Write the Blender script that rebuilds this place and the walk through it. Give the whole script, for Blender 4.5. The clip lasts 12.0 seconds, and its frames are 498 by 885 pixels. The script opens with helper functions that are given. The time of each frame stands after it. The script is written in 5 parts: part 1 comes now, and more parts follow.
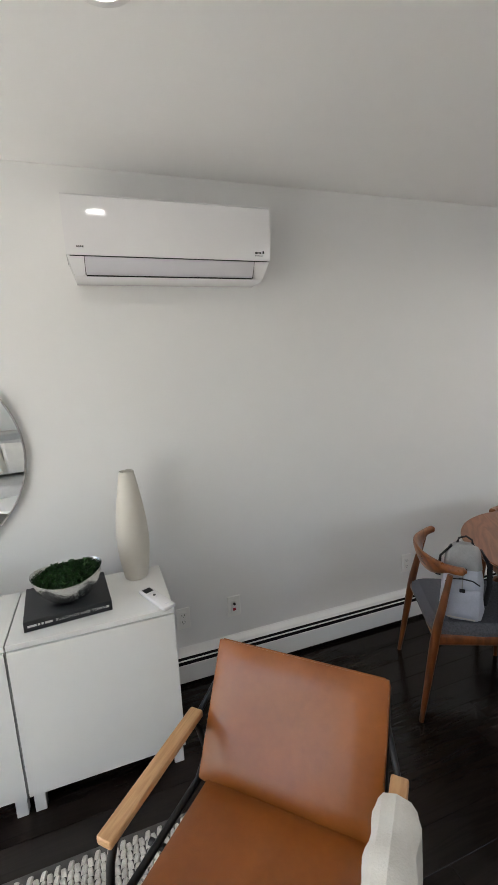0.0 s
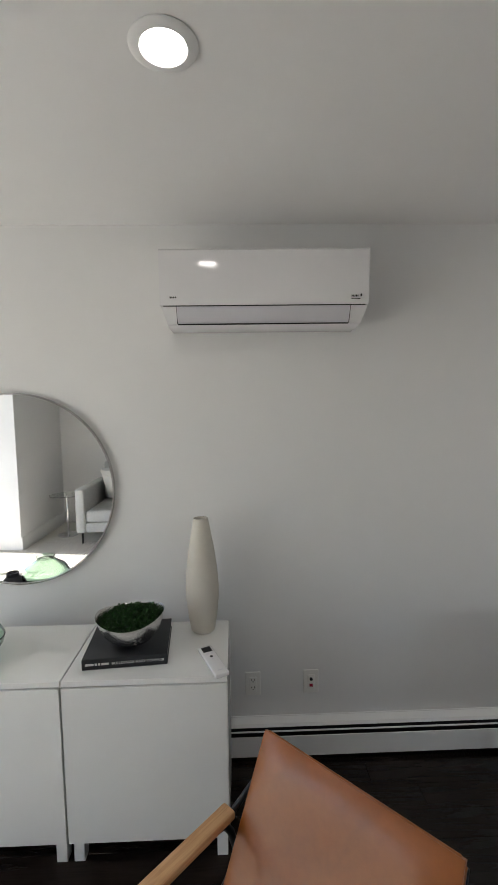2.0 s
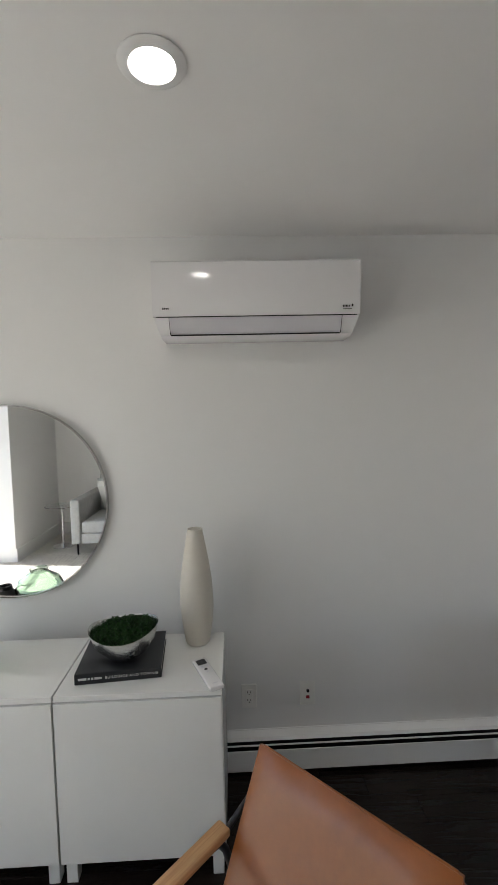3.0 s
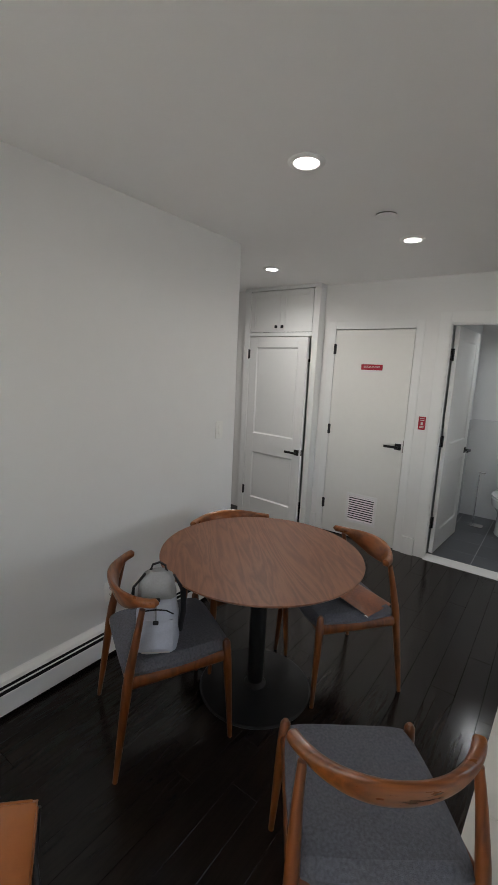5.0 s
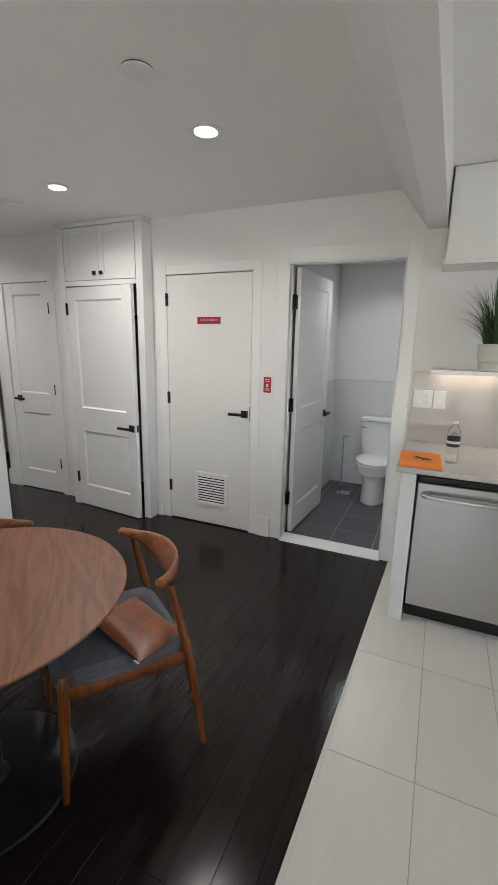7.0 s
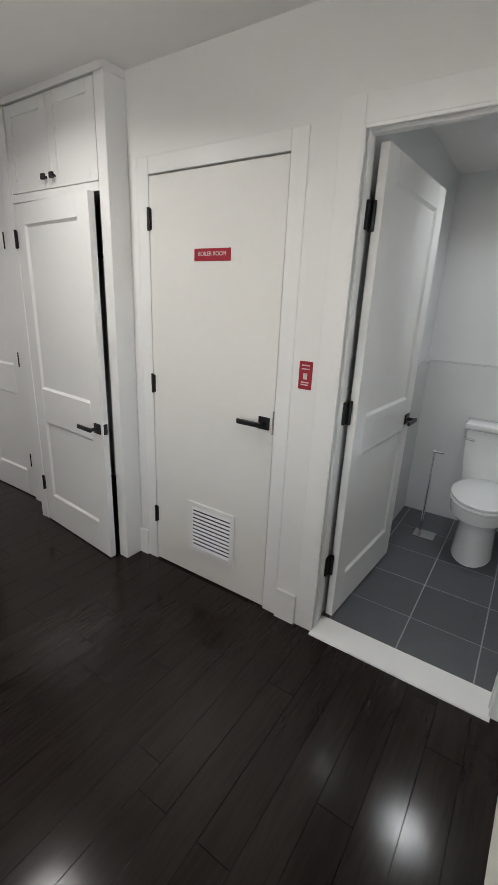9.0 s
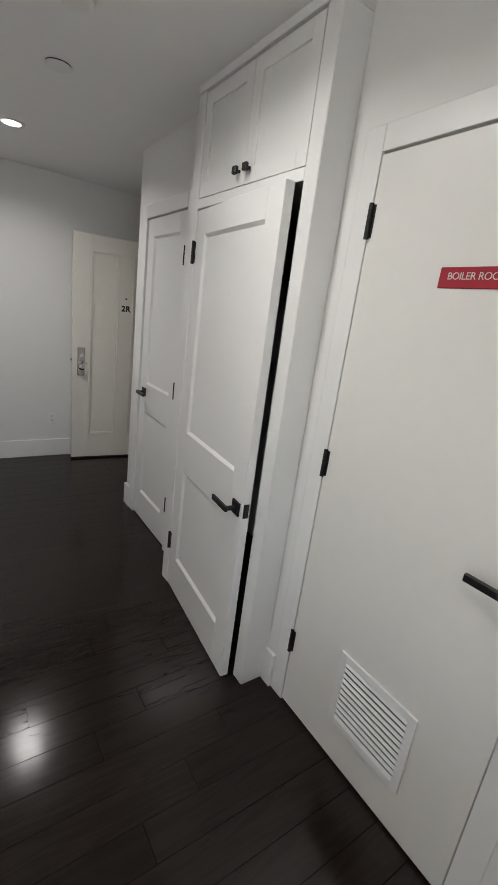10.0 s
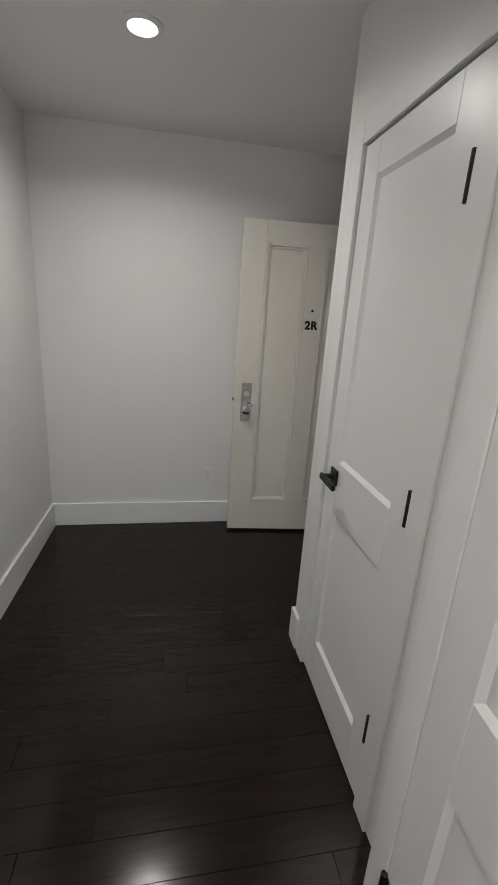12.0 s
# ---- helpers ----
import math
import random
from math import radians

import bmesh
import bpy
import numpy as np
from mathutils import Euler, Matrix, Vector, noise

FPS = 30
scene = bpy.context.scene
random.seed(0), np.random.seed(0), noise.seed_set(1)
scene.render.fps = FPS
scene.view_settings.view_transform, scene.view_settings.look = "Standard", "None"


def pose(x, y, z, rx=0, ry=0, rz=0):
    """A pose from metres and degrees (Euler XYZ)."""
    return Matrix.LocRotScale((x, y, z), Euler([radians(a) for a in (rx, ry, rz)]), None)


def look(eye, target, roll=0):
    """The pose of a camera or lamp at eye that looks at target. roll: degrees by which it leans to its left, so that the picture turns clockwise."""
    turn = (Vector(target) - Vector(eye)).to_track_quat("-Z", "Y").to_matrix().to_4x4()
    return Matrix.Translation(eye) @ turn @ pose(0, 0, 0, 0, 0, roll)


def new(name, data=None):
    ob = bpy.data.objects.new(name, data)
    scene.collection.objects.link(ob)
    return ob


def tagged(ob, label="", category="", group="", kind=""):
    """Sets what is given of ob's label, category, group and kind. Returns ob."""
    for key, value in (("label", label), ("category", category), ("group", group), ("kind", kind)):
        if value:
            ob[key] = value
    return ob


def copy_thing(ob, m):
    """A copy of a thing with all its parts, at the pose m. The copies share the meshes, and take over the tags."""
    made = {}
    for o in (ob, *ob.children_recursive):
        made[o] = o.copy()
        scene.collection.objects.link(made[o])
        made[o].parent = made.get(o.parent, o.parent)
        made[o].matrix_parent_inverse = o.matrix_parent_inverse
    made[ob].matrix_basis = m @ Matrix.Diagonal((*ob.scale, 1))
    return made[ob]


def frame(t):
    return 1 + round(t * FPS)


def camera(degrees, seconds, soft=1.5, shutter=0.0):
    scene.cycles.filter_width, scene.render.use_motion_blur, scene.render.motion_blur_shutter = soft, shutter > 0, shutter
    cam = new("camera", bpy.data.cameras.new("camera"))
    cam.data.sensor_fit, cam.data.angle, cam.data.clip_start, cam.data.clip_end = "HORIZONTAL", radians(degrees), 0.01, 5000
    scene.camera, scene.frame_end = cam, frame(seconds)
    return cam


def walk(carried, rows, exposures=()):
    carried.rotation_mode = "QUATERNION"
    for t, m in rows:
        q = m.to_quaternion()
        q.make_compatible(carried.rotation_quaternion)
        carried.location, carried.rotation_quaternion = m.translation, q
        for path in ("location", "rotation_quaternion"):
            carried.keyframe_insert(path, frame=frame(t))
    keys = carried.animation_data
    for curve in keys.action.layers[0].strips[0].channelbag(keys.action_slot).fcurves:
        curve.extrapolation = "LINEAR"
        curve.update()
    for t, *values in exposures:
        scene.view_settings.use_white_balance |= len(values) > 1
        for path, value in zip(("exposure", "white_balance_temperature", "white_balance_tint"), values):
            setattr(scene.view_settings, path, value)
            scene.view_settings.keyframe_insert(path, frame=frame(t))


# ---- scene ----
cam = camera(60.3, 12.0, soft=1.0)
# seconds, eye, target, roll
PATH = [
    (0, (0.178, 0.428, 1.628), (0.83, 2.285, 1.273), -2.9),
    (0.5, (0.33, 0.543, 1.658), (0.554, 2.508, 1.366), 1.4),
    (1, (0.379, 0.558, 1.656), (0.444, 2.542, 1.41), 0.6),
    (1.5, (0.412, 0.544, 1.662), (0.482, 2.531, 1.45), -0.4),
    (2, (0.43, 0.528, 1.669), (0.486, 2.52, 1.503), -0.9),
    (2.5, (0.447, 0.537, 1.666), (0.511, 2.531, 1.528), -1.2),
    (2.7, (0.45, 0.526, 1.674), (0.517, 2.521, 1.552), -1.3),
    (4.5, (0.372, 0.55, 1.645), (0.852, 2.474, 1.384), 0.9),
    (4.8, (0.43, 0.547, 1.632), (1.44, 2.235, 1.294), 1.4),
    (5, (0.523, 0.561, 1.632), (2.12, 1.716, 1.292), 2.7),
    (5.1, (0.548, 0.528, 1.636), (2.277, 1.479, 1.308), 3.9),
    (5.5, (0.642, 0.498, 1.623), (2.422, 1.346, 1.286), 3.8),
    (6, (0.903, 0.41, 1.58), (2.652, 1.314, 1.229), 2.4),
    (6.5, (1.132, 0.306, 1.573), (2.896, 1.15, 1.153), 0.7),
    (6.7, (1.25, 0.326, 1.552), (3.036, 1.12, 1.126), 0.5),
    (8.5, (2.511, 0.531, 1.498), (4.234, 1.347, 0.895), 5.8),
    (9, (2.863, 0.757, 1.505), (4.455, 1.797, 0.882), 2.6),
    (9.5, (3.218, 1.038, 1.539), (4.416, 2.517, 0.923), 1.3),
    (10, (3.397, 1.406, 1.536), (4.513, 2.968, 0.976), 7.5),
    (10.5, (3.581, 1.751, 1.532), (4.542, 3.415, 0.976), 4.4),
    (11, (3.768, 2.136, 1.54), (4.23, 4.0, 0.981), 1.9),
    (11.5, (3.815, 2.487, 1.551), (4.25, 4.349, 0.963), 5.2),
    (12, (3.861, 2.82, 1.513), (4.231, 4.698, 0.933), 3.8),
]
EXPOSURES = [(0.0, 2.15), (0.6, 1.74), (1.2, 1.62), (2.7, 1.6), (4.5, 1.5), (5.0, 1.72), (5.5, 2.4), (6.5, 2.2), (9.0, 2.15), (10.5, 2.0), (11.5, 2.2), (12.0, 2.1)]
walk(cam, [(t, look(eye, target, roll)) for t, eye, target, roll in PATH], EXPOSURES)

# ---------------------------------------------------------------- plan (metres)
CEIL = 2.466
AC_Y = 2.479           # wall with the air conditioner
HALL_X = 2.978         # corner where that wall ends
EAST_X = 4.472         # wall with the doors
END_Y = 5.72           # far end of the hall
SOUTH_Y = -1.95
WEST_X = -2.6
WIN = (-0.66, 1.95, 2.3)   # west glazing: y from, y to, height
KWIN = (2.35, 3.65, 0.95, 2.1)   # added, unseen kitchen window: x from, x to, sill, head

# ---------------------------------------------------------------- world and sun
SUN_EL, SUN_AZ = 57.0, 8.0   # elevation; swing from due west towards the south
world = bpy.data.worlds.new("world")
scene.world = world
world.use_nodes = True
wn = world.node_tree.nodes
sky = wn.new("ShaderNodeTexSky")
sky.sky_type, sky.sun_disc = "NISHITA", False
sky.sun_elevation, sky.sun_rotation = radians(SUN_EL), radians(270 - SUN_AZ)
world.node_tree.links.new(sky.outputs[0], wn["Background"].inputs[0])
wn["Background"].inputs[1].default_value = 0.10


def lamp(name, kind, energy, m, color=(1, 1, 1), **settings):
    data = bpy.data.lights.new(name, kind)
    data.energy, data.color = energy, color
    for key, value in settings.items():
        if key == "size":
            data.size = value
        elif key == "size_y":
            data.shape, data.size_y = "RECTANGLE", value
        elif key == "angle":
            data.angle = value
        elif key == "spread":
            data.spread = value
    ob = new(name, data)
    ob.matrix_world = m
    return ob


sx, sy = -math.cos(radians(SUN_EL)) * math.cos(radians(SUN_AZ)), -math.cos(radians(SUN_EL)) * math.sin(radians(SUN_AZ))
SUN_FROM = Vector((sx, sy, math.sin(radians(SUN_EL))))
lamp("sun", "SUN", 5.0, look(SUN_FROM * 20, (0, 0, 0)), (1, 0.97, 0.92), angle=radians(0.5))
# daylight of the sky in the west glazing
lamp("window_daylight", "AREA", 1.5, look((WEST_X + 0.12, 0.8, 1.2), (0, 0.8, 1.0)), (0.9, 0.96, 1.0), size=2.1, size_y=2.1)
# fill light towards the hall, set in the added, unseen kitchen window
lamp("kitchen_fill", "AREA", 1.1, look((KWIN[0] / 2 + KWIN[1] / 2, SOUTH_Y - 0.02, 1.5), (3.6, 3.0, 1.1)), (0.92, 0.96, 1.0), size=1.2, size_y=1.1, spread=radians(95))
# down lights: place, watts
DOWNLIGHTS = [((0.284, 1.545), 0.2), ((2.168, 1.53), 0.45), ((3.38, 1.45), 1.5), ((3.678, 2.69), 1.8), ((3.757, 4.762), 1.9)]
for (lx, ly), watts in DOWNLIGHTS:
    lamp("downlight_glow", "AREA", watts, look((lx, ly, CEIL - 0.02), (lx, ly, 0)), (1.0, 0.97, 0.94), size=0.1, spread=radians(155))
lamp("bathroom_glow", "AREA", 0.95, look((5.456, 0.866, 2.32), (5.456, 0.866, 0)), (0.94, 0.98, 1.0), size=0.12, spread=radians(140))
lamp("shelf_strip_glow", "AREA", 0.45, look((4.412, -0.35, 1.362), (4.44, -0.35, 0)), (1.0, 0.88, 0.72), size=0.04, size_y=1.4)


# ---------------------------------------------------------------- materials
def material(name, color, rough=0.5, metal=0.0, vary=0.06, scale=8.0, bump=0.0, bump_scale=60.0, stretch=(1, 1, 1), coat=0.0, second=None, piece=0.0, spec=0.5):
    """Principled surface with variation at two scales, optional relief and a tone for each piece."""
    m = bpy.data.materials.new(name)
    m.use_nodes = True
    t = m.node_tree
    n, ln = t.nodes, t.links
    b = n["Principled BSDF"]
    b.inputs["Roughness"].default_value, b.inputs["Metallic"].default_value = rough, metal
    b.inputs["Coat Weight"].default_value = coat
    b.inputs["Specular IOR Level"].default_value = spec
    co = n.new("ShaderNodeTexCoord")
    mp = n.new("ShaderNodeMapping")
    mp.inputs["Scale"].default_value = stretch
    ln.new(co.outputs["Object"], mp.inputs[0])
    big, fine = n.new("ShaderNodeTexNoise"), n.new("ShaderNodeTexNoise")
    big.inputs["Scale"].default_value, fine.inputs["Scale"].default_value = scale, scale * 9
    big.inputs["Detail"].default_value = fine.inputs["Detail"].default_value = 5
    for x in (big, fine):
        ln.new(mp.outputs[0], x.inputs["Vector"])
    mixv = n.new("ShaderNodeMath")
    mixv.operation = "MULTIPLY_ADD"
    mixv.inputs[1].default_value = 0.4
    ln.new(fine.outputs[0], mixv.inputs[0])
    half = n.new("ShaderNodeMath")
    half.operation = "MULTIPLY"
    half.inputs[1].default_value = 0.6
    ln.new(big.outputs[0], half.inputs[0])
    ln.new(half.outputs[0], mixv.inputs[2])
    ramp = n.new("ShaderNodeValToRGB")
    c = Vector(color)
    other = Vector(second) if second else c
    lo, hi = c * (1 - vary), other * (1 + vary)
    ramp.color_ramp.elements[0].position, ramp.color_ramp.elements[1].position = 0.32, 0.68
    ramp.color_ramp.elements[0].color = (*lo, 1)
    ramp.color_ramp.elements[1].color = (*[min(1, v) for v in hi], 1)
    ln.new(mixv.outputs[0], ramp.inputs[0])
    out = ramp.outputs[0]
    if piece:
        info = n.new("ShaderNodeObjectInfo")
        hsv = n.new("ShaderNodeHueSaturation")
        rng = n.new("ShaderNodeMapRange")
        rng.inputs[3].default_value, rng.inputs[4].default_value = 1 - piece, 1 + piece
        ln.new(info.outputs["Random"], rng.inputs[0])
        ln.new(rng.outputs[0], hsv.inputs["Value"])
        ln.new(out, hsv.inputs["Color"])
        out = hsv.outputs[0]
    ln.new(out, b.inputs["Base Color"])
    rr = n.new("ShaderNodeMapRange")
    rr.inputs[3].default_value, rr.inputs[4].default_value = max(0.02, rough * 0.85), min(1, rough * 1.18)
    ln.new(mixv.outputs[0], rr.inputs[0])
    ln.new(rr.outputs[0], b.inputs["Roughness"])
    if bump:
        bn = n.new("ShaderNodeTexNoise")
        bn.inputs["Scale"].default_value, bn.inputs["Detail"].default_value = bump_scale, 4
        ln.new(mp.outputs[0], bn.inputs["Vector"])
        bp = n.new("ShaderNodeBump")
        bp.inputs["Strength"].default_value, bp.inputs["Distance"].default_value = bump, 0.002
        ln.new(bn.outputs[0], bp.inputs["Height"])
        ln.new(bp.outputs[0], b.inputs["Normal"])
    return m


def wood(name, dark, light, rough=0.4, ring=9.0, stretch=(1, 12, 12), piece=0.0, bump=0.15, coat=0.0, spec=0.5):
    """Grained wood: the grain runs along the axis that is stretched least."""
    m = material(name, dark, rough, bump=bump, bump_scale=30, stretch=stretch, piece=piece, coat=coat, spec=spec)
    t = m.node_tree
    n, ln = t.nodes, t.links
    ramp = next(x for x in n if x.type == "VALTORGB")
    mp = next(x for x in n if x.type == "MAPPING")
    big = next(x for x in n if x.type == "TEX_NOISE")
    big.inputs["Scale"].default_value, big.inputs["Distortion"].default_value = 1.1, 0.6
    wave = n.new("ShaderNodeMath")
    wave.operation = "MULTIPLY"
    wave.inputs[1].default_value = ring
    ln.new(big.outputs[0], wave.inputs[0])
    fr = n.new("ShaderNodeMath")
    fr.operation = "PINGPONG"
    fr.inputs[1].default_value = 0.5
    ln.new(wave.outputs[0], fr.inputs[0])
    fine = [x for x in n if x.type == "TEX_NOISE"][1]
    fine.inputs["Scale"].default_value = 9
    add = n.new("ShaderNodeMath")
    add.operation = "MULTIPLY_ADD"
    add.inputs[1].default_value = 0.6
    ln.new(fine.outputs[0], add.inputs[0])
    ln.new(fr.outputs[0], add.inputs[2])
    ln.new(add.outputs[0], ramp.inputs[0])
    ramp.color_ramp.elements[0].position, ramp.color_ramp.elements[1].position = 0.25, 0.8
    ramp.color_ramp.elements[0].color, ramp.color_ramp.elements[1].color = (*dark, 1), (*light, 1)
    return m


def emitting(name, color, strength):
    m = bpy.data.materials.new(name)
    m.use_nodes = True
    b = m.node_tree.nodes["Principled BSDF"]
    b.inputs["Base Color"].default_value = (0.9, 0.9, 0.9, 1)
    b.inputs["Emission Color"].default_value, b.inputs["Emission Strength"].default_value = (*color, 1), strength
    return m


def glass(name, color, rough=0.0, ior=1.45):
    m = bpy.data.materials.new(name)
    m.use_nodes = True
    b = m.node_tree.nodes["Principled BSDF"]
    b.inputs["Base Color"].default_value = (*color, 1)
    b.inputs["Transmission Weight"].default_value, b.inputs["Roughness"].default_value, b.inputs["IOR"].default_value = 1, rough, ior
    return m


WALL = material("wall_paint", (0.78, 0.775, 0.765), 0.55, vary=0.012, scale=1.2, bump=0.06, bump_scale=160)
CEILP = material("ceiling_paint", (0.86, 0.855, 0.845), 0.8, vary=0.012, scale=1.0, bump=0.06, bump_scale=140)
TRIM = material("trim_paint", (0.80, 0.80, 0.79), 0.35, vary=0.012, scale=2.0, bump=0.04, bump_scale=90)
DOORP = material("door_paint", (0.80, 0.80, 0.79), 0.32, vary=0.012, scale=2.0, bump=0.04, bump_scale=110)
BOILERP = material("flush_door_paint", (0.78, 0.77, 0.74), 0.38, vary=0.02, scale=2.0, bump=0.05, bump_scale=80)
CREAM = material("cream_door_paint", (0.74, 0.71, 0.65), 0.4, vary=0.03, scale=2.5, bump=0.08, bump_scale=60)
PLANK = wood("dark_stained_oak", (0.012, 0.0085, 0.0072), (0.018, 0.013, 0.0108), 0.15, stretch=(1.2, 14, 14), piece=0.14, bump=0.05, ring=7, spec=0.26)
JOINT = material("dark_joint", (0.004, 0.003, 0.003), 0.7)
PLAITED = material("tile_cream", (0.60, 0.58, 0.52), 0.3, vary=0.035, scale=3.0, stretch=(1, 6, 1), piece=0.03, bump=0.05)
GROUT = material("grout", (0.36, 0.34, 0.30), 0.85, vary=0.08)
BTILE = material("slate_grey_tile", (0.085, 0.09, 0.10), 0.42, vary=0.12, scale=5, piece=0.10, bump=0.1)
BGROUT = material("light_grout", (0.34, 0.34, 0.35), 0.85)
WAINS = material("wall_tile_grey", (0.68, 0.69, 0.70), 0.25, vary=0.02, scale=2)
BATHW = material("bathroom_paint", (0.74, 0.75, 0.76), 0.55, vary=0.012, scale=1.5)
LAQ = material("white_lacquer", (0.80, 0.80, 0.78), 0.18, vary=0.01, scale=3, coat=0.3)
ACW = material("white_plastic", (0.80, 0.79, 0.80), 0.06, vary=0.008, scale=3, coat=0.3)
ACG = material("grey_plastic", (0.62, 0.61, 0.65), 0.35, vary=0.015, scale=3)
PLATE = material("switch_plastic", (0.82, 0.81, 0.78), 0.3, vary=0.01)
BLACK = material("matt_black_metal", (0.012, 0.012, 0.013), 0.42, metal=0.3, vary=0.15, scale=20)
# near-black that stands in for the shade in gaps, slots and closed recesses
GAP_SHADE = material("gap_shade", (0.006, 0.006, 0.006), 0.8)
LEATHER = material("cognac_leather", (0.245, 0.067, 0.008), 0.34, vary=0.08, scale=4, second=(0.28, 0.080, 0.011), coat=0.2, bump=0.12, bump_scale=220)
LEATHER2 = material("worn_pouch_leather", (0.16, 0.042, 0.012), 0.36, vary=0.25, scale=9, second=(0.25, 0.072, 0.022), bump=0.4, bump_scale=120)
OAK = wood("light_oak", (0.50, 0.27, 0.12), (0.62, 0.37, 0.18), 0.42, stretch=(14, 1.5, 14), bump=0.1)
WALNUT = wood("walnut_veneer", (0.150, 0.052, 0.021), (0.235, 0.088, 0.039), 0.44, ring=12, stretch=(0.9, 6.5, 6.5), bump=0.05)
TEAK = wood("stained_chair_wood", (0.10, 0.025, 0.005), (0.20, 0.056, 0.011), 0.3, ring=6, stretch=(7, 7, 1.2), bump=0.05, coat=0.2)
TEAKH = wood("stained_back_wood", (0.12, 0.031, 0.006), (0.26, 0.078, 0.016), 0.28, ring=6, stretch=(1.5, 8, 8), bump=0.05, coat=0.25)
FABRIC = material("grey_seat_fabric", (0.085, 0.088, 0.105), 0.95, vary=0.28, scale=120, bump=0.8, bump_scale=500, second=(0.115, 0.118, 0.138))
SOFAF = material("light_grey_upholstery", (0.48, 0.48, 0.47), 0.95, vary=0.08, scale=20, bump=0.5, bump_scale=300)
LINEN = material("white_linen", (0.74, 0.72, 0.67), 0.95, vary=0.05, scale=14, bump=0.7, bump_scale=190)
BLACKF = material("black_velvet", (0.012, 0.012, 0.012), 0.9, vary=0.2)
BAGF = material("pale_grey_canvas", (0.46, 0.48, 0.55), 0.85, vary=0.10, scale=14, bump=0.5, bump_scale=240)
BAGD = material("grey_canvas_top", (0.30, 0.30, 0.30), 0.85, vary=0.12, scale=14, bump=0.5, bump_scale=240)
STRAP = material("black_webbing", (0.012, 0.012, 0.015), 0.8, vary=0.2, bump=0.4, bump_scale=200)
STEEL = material("brushed_steel", (0.52, 0.51, 0.50), 0.24, metal=1.0, vary=0.03, scale=3, stretch=(1, 3, 0.1), bump=0.3, bump_scale=2)
CHROME = material("chrome", (0.75, 0.75, 0.76), 0.12, metal=1.0, vary=0.02)
NICKEL = material("hammered_silver", (0.66, 0.66, 0.65), 0.26, metal=1.0, vary=0.04, bump=1.0, bump_scale=75)
CERAMIC = material("cream_ceramic", (0.62, 0.58, 0.51), 0.38, vary=0.03, scale=5, bump=0.06, bump_scale=60)
PORC = material("white_porcelain", (0.84, 0.85, 0.85), 0.08, vary=0.006, coat=0.5)
MOSS = material("moss_leaf", (0.008, 0.034, 0.006), 0.8, vary=0.4, scale=60, second=(0.022, 0.075, 0.014))
GRASSB = material("grass_blade", (0.016, 0.05, 0.014), 0.5, vary=0.4, scale=8, second=(0.035, 0.085, 0.025))
BOOKC = material("black_book_cloth", (0.012, 0.013, 0.016), 0.5, vary=0.15, bump=0.2, bump_scale=400)
PAPER = material("paper_edges", (0.62, 0.60, 0.55), 0.8, vary=0.06, scale=5, stretch=(1, 1, 80))
PRINT = material("pale_print", (0.62, 0.61, 0.58), 0.6, vary=0.02)
INK = material("black_print", (0.01, 0.01, 0.01), 0.5, vary=0.05)
RED = material("red_sign", (0.36, 0.012, 0.030), 0.35, vary=0.04, scale=6)
ORANGE = material("orange_cover", (0.80, 0.20, 0.015), 0.55, vary=0.05, scale=9, bump=0.3, bump_scale=200)
QUARTZ = material("grey_quartz", (0.50, 0.485, 0.46), 0.18, vary=0.05, scale=40)
SPLASH = material("glossy_greige_slab", (0.40, 0.365, 0.34), 0.07, vary=0.02, scale=4, coat=0.4)
POTM = material("cream_pot", (0.60, 0.58, 0.52), 0.5, vary=0.03, scale=9)
RUGB = material("rug_backing", (0.10, 0.095, 0.09), 0.95, vary=0.2, scale=30)
RUGM = material("wool_rug", (0.62, 0.59, 0.54), 0.95, vary=0.25, scale=30, bump=1.0, bump_scale=120, piece=0.06)
MIRROR = bpy.data.materials.new("mirror_glass")
MIRROR.use_nodes = True
MIRROR.node_tree.nodes["Principled BSDF"].inputs["Metallic"].default_value = 1.0
MIRROR.node_tree.nodes["Principled BSDF"].inputs["Roughness"].default_value = 0.01
MIRROR.node_tree.nodes["Principled BSDF"].inputs["Base Color"].default_value = (0.88, 0.89, 0.89, 1)
GREENG = glass("green_glass", (0.74, 0.90, 0.78), 0.02)
CLEARG = glass("clear_plastic", (0.95, 0.97, 0.97), 0.03, 1.3)
PANE = glass("window_glass", (1, 1, 1), 0.0, 1.02)
LENS = emitting("lamp_lens", (1.0, 0.97, 0.92), 7.0)
STRIP = emitting("strip_lens", (1.0, 0.88, 0.72), 3.5)


# ---------------------------------------------------------------- mesh helpers
def box(bm, x0, x1, y0, y1, z0, z1, bevel=0.0, seg=2):
    """A box between the given bounds, its edges rounded by bevel."""
    r = bmesh.ops.create_cube(bm, size=1.0)
    bmesh.ops.scale(bm, vec=(x1 - x0, y1 - y0, z1 - z0), verts=r["verts"])
    bmesh.ops.translate(bm, vec=((x0 + x1) / 2, (y0 + y1) / 2, (z0 + z1) / 2), verts=r["verts"])
    if bevel:
        seg = 1 if bevel < 0.0045 else seg
        edges = list({e for v in r["verts"] for e in v.link_edges})
        bmesh.ops.bevel(bm, geom=edges, offset=bevel, segments=seg, profile=0.5, affect="EDGES")
    return bm


def slab(x0, x1, y0, y1, z0, z1, bevel=0.0, seg=2):
    return box(bmesh.new(), x0, x1, y0, y1, z0, z1, bevel, seg)


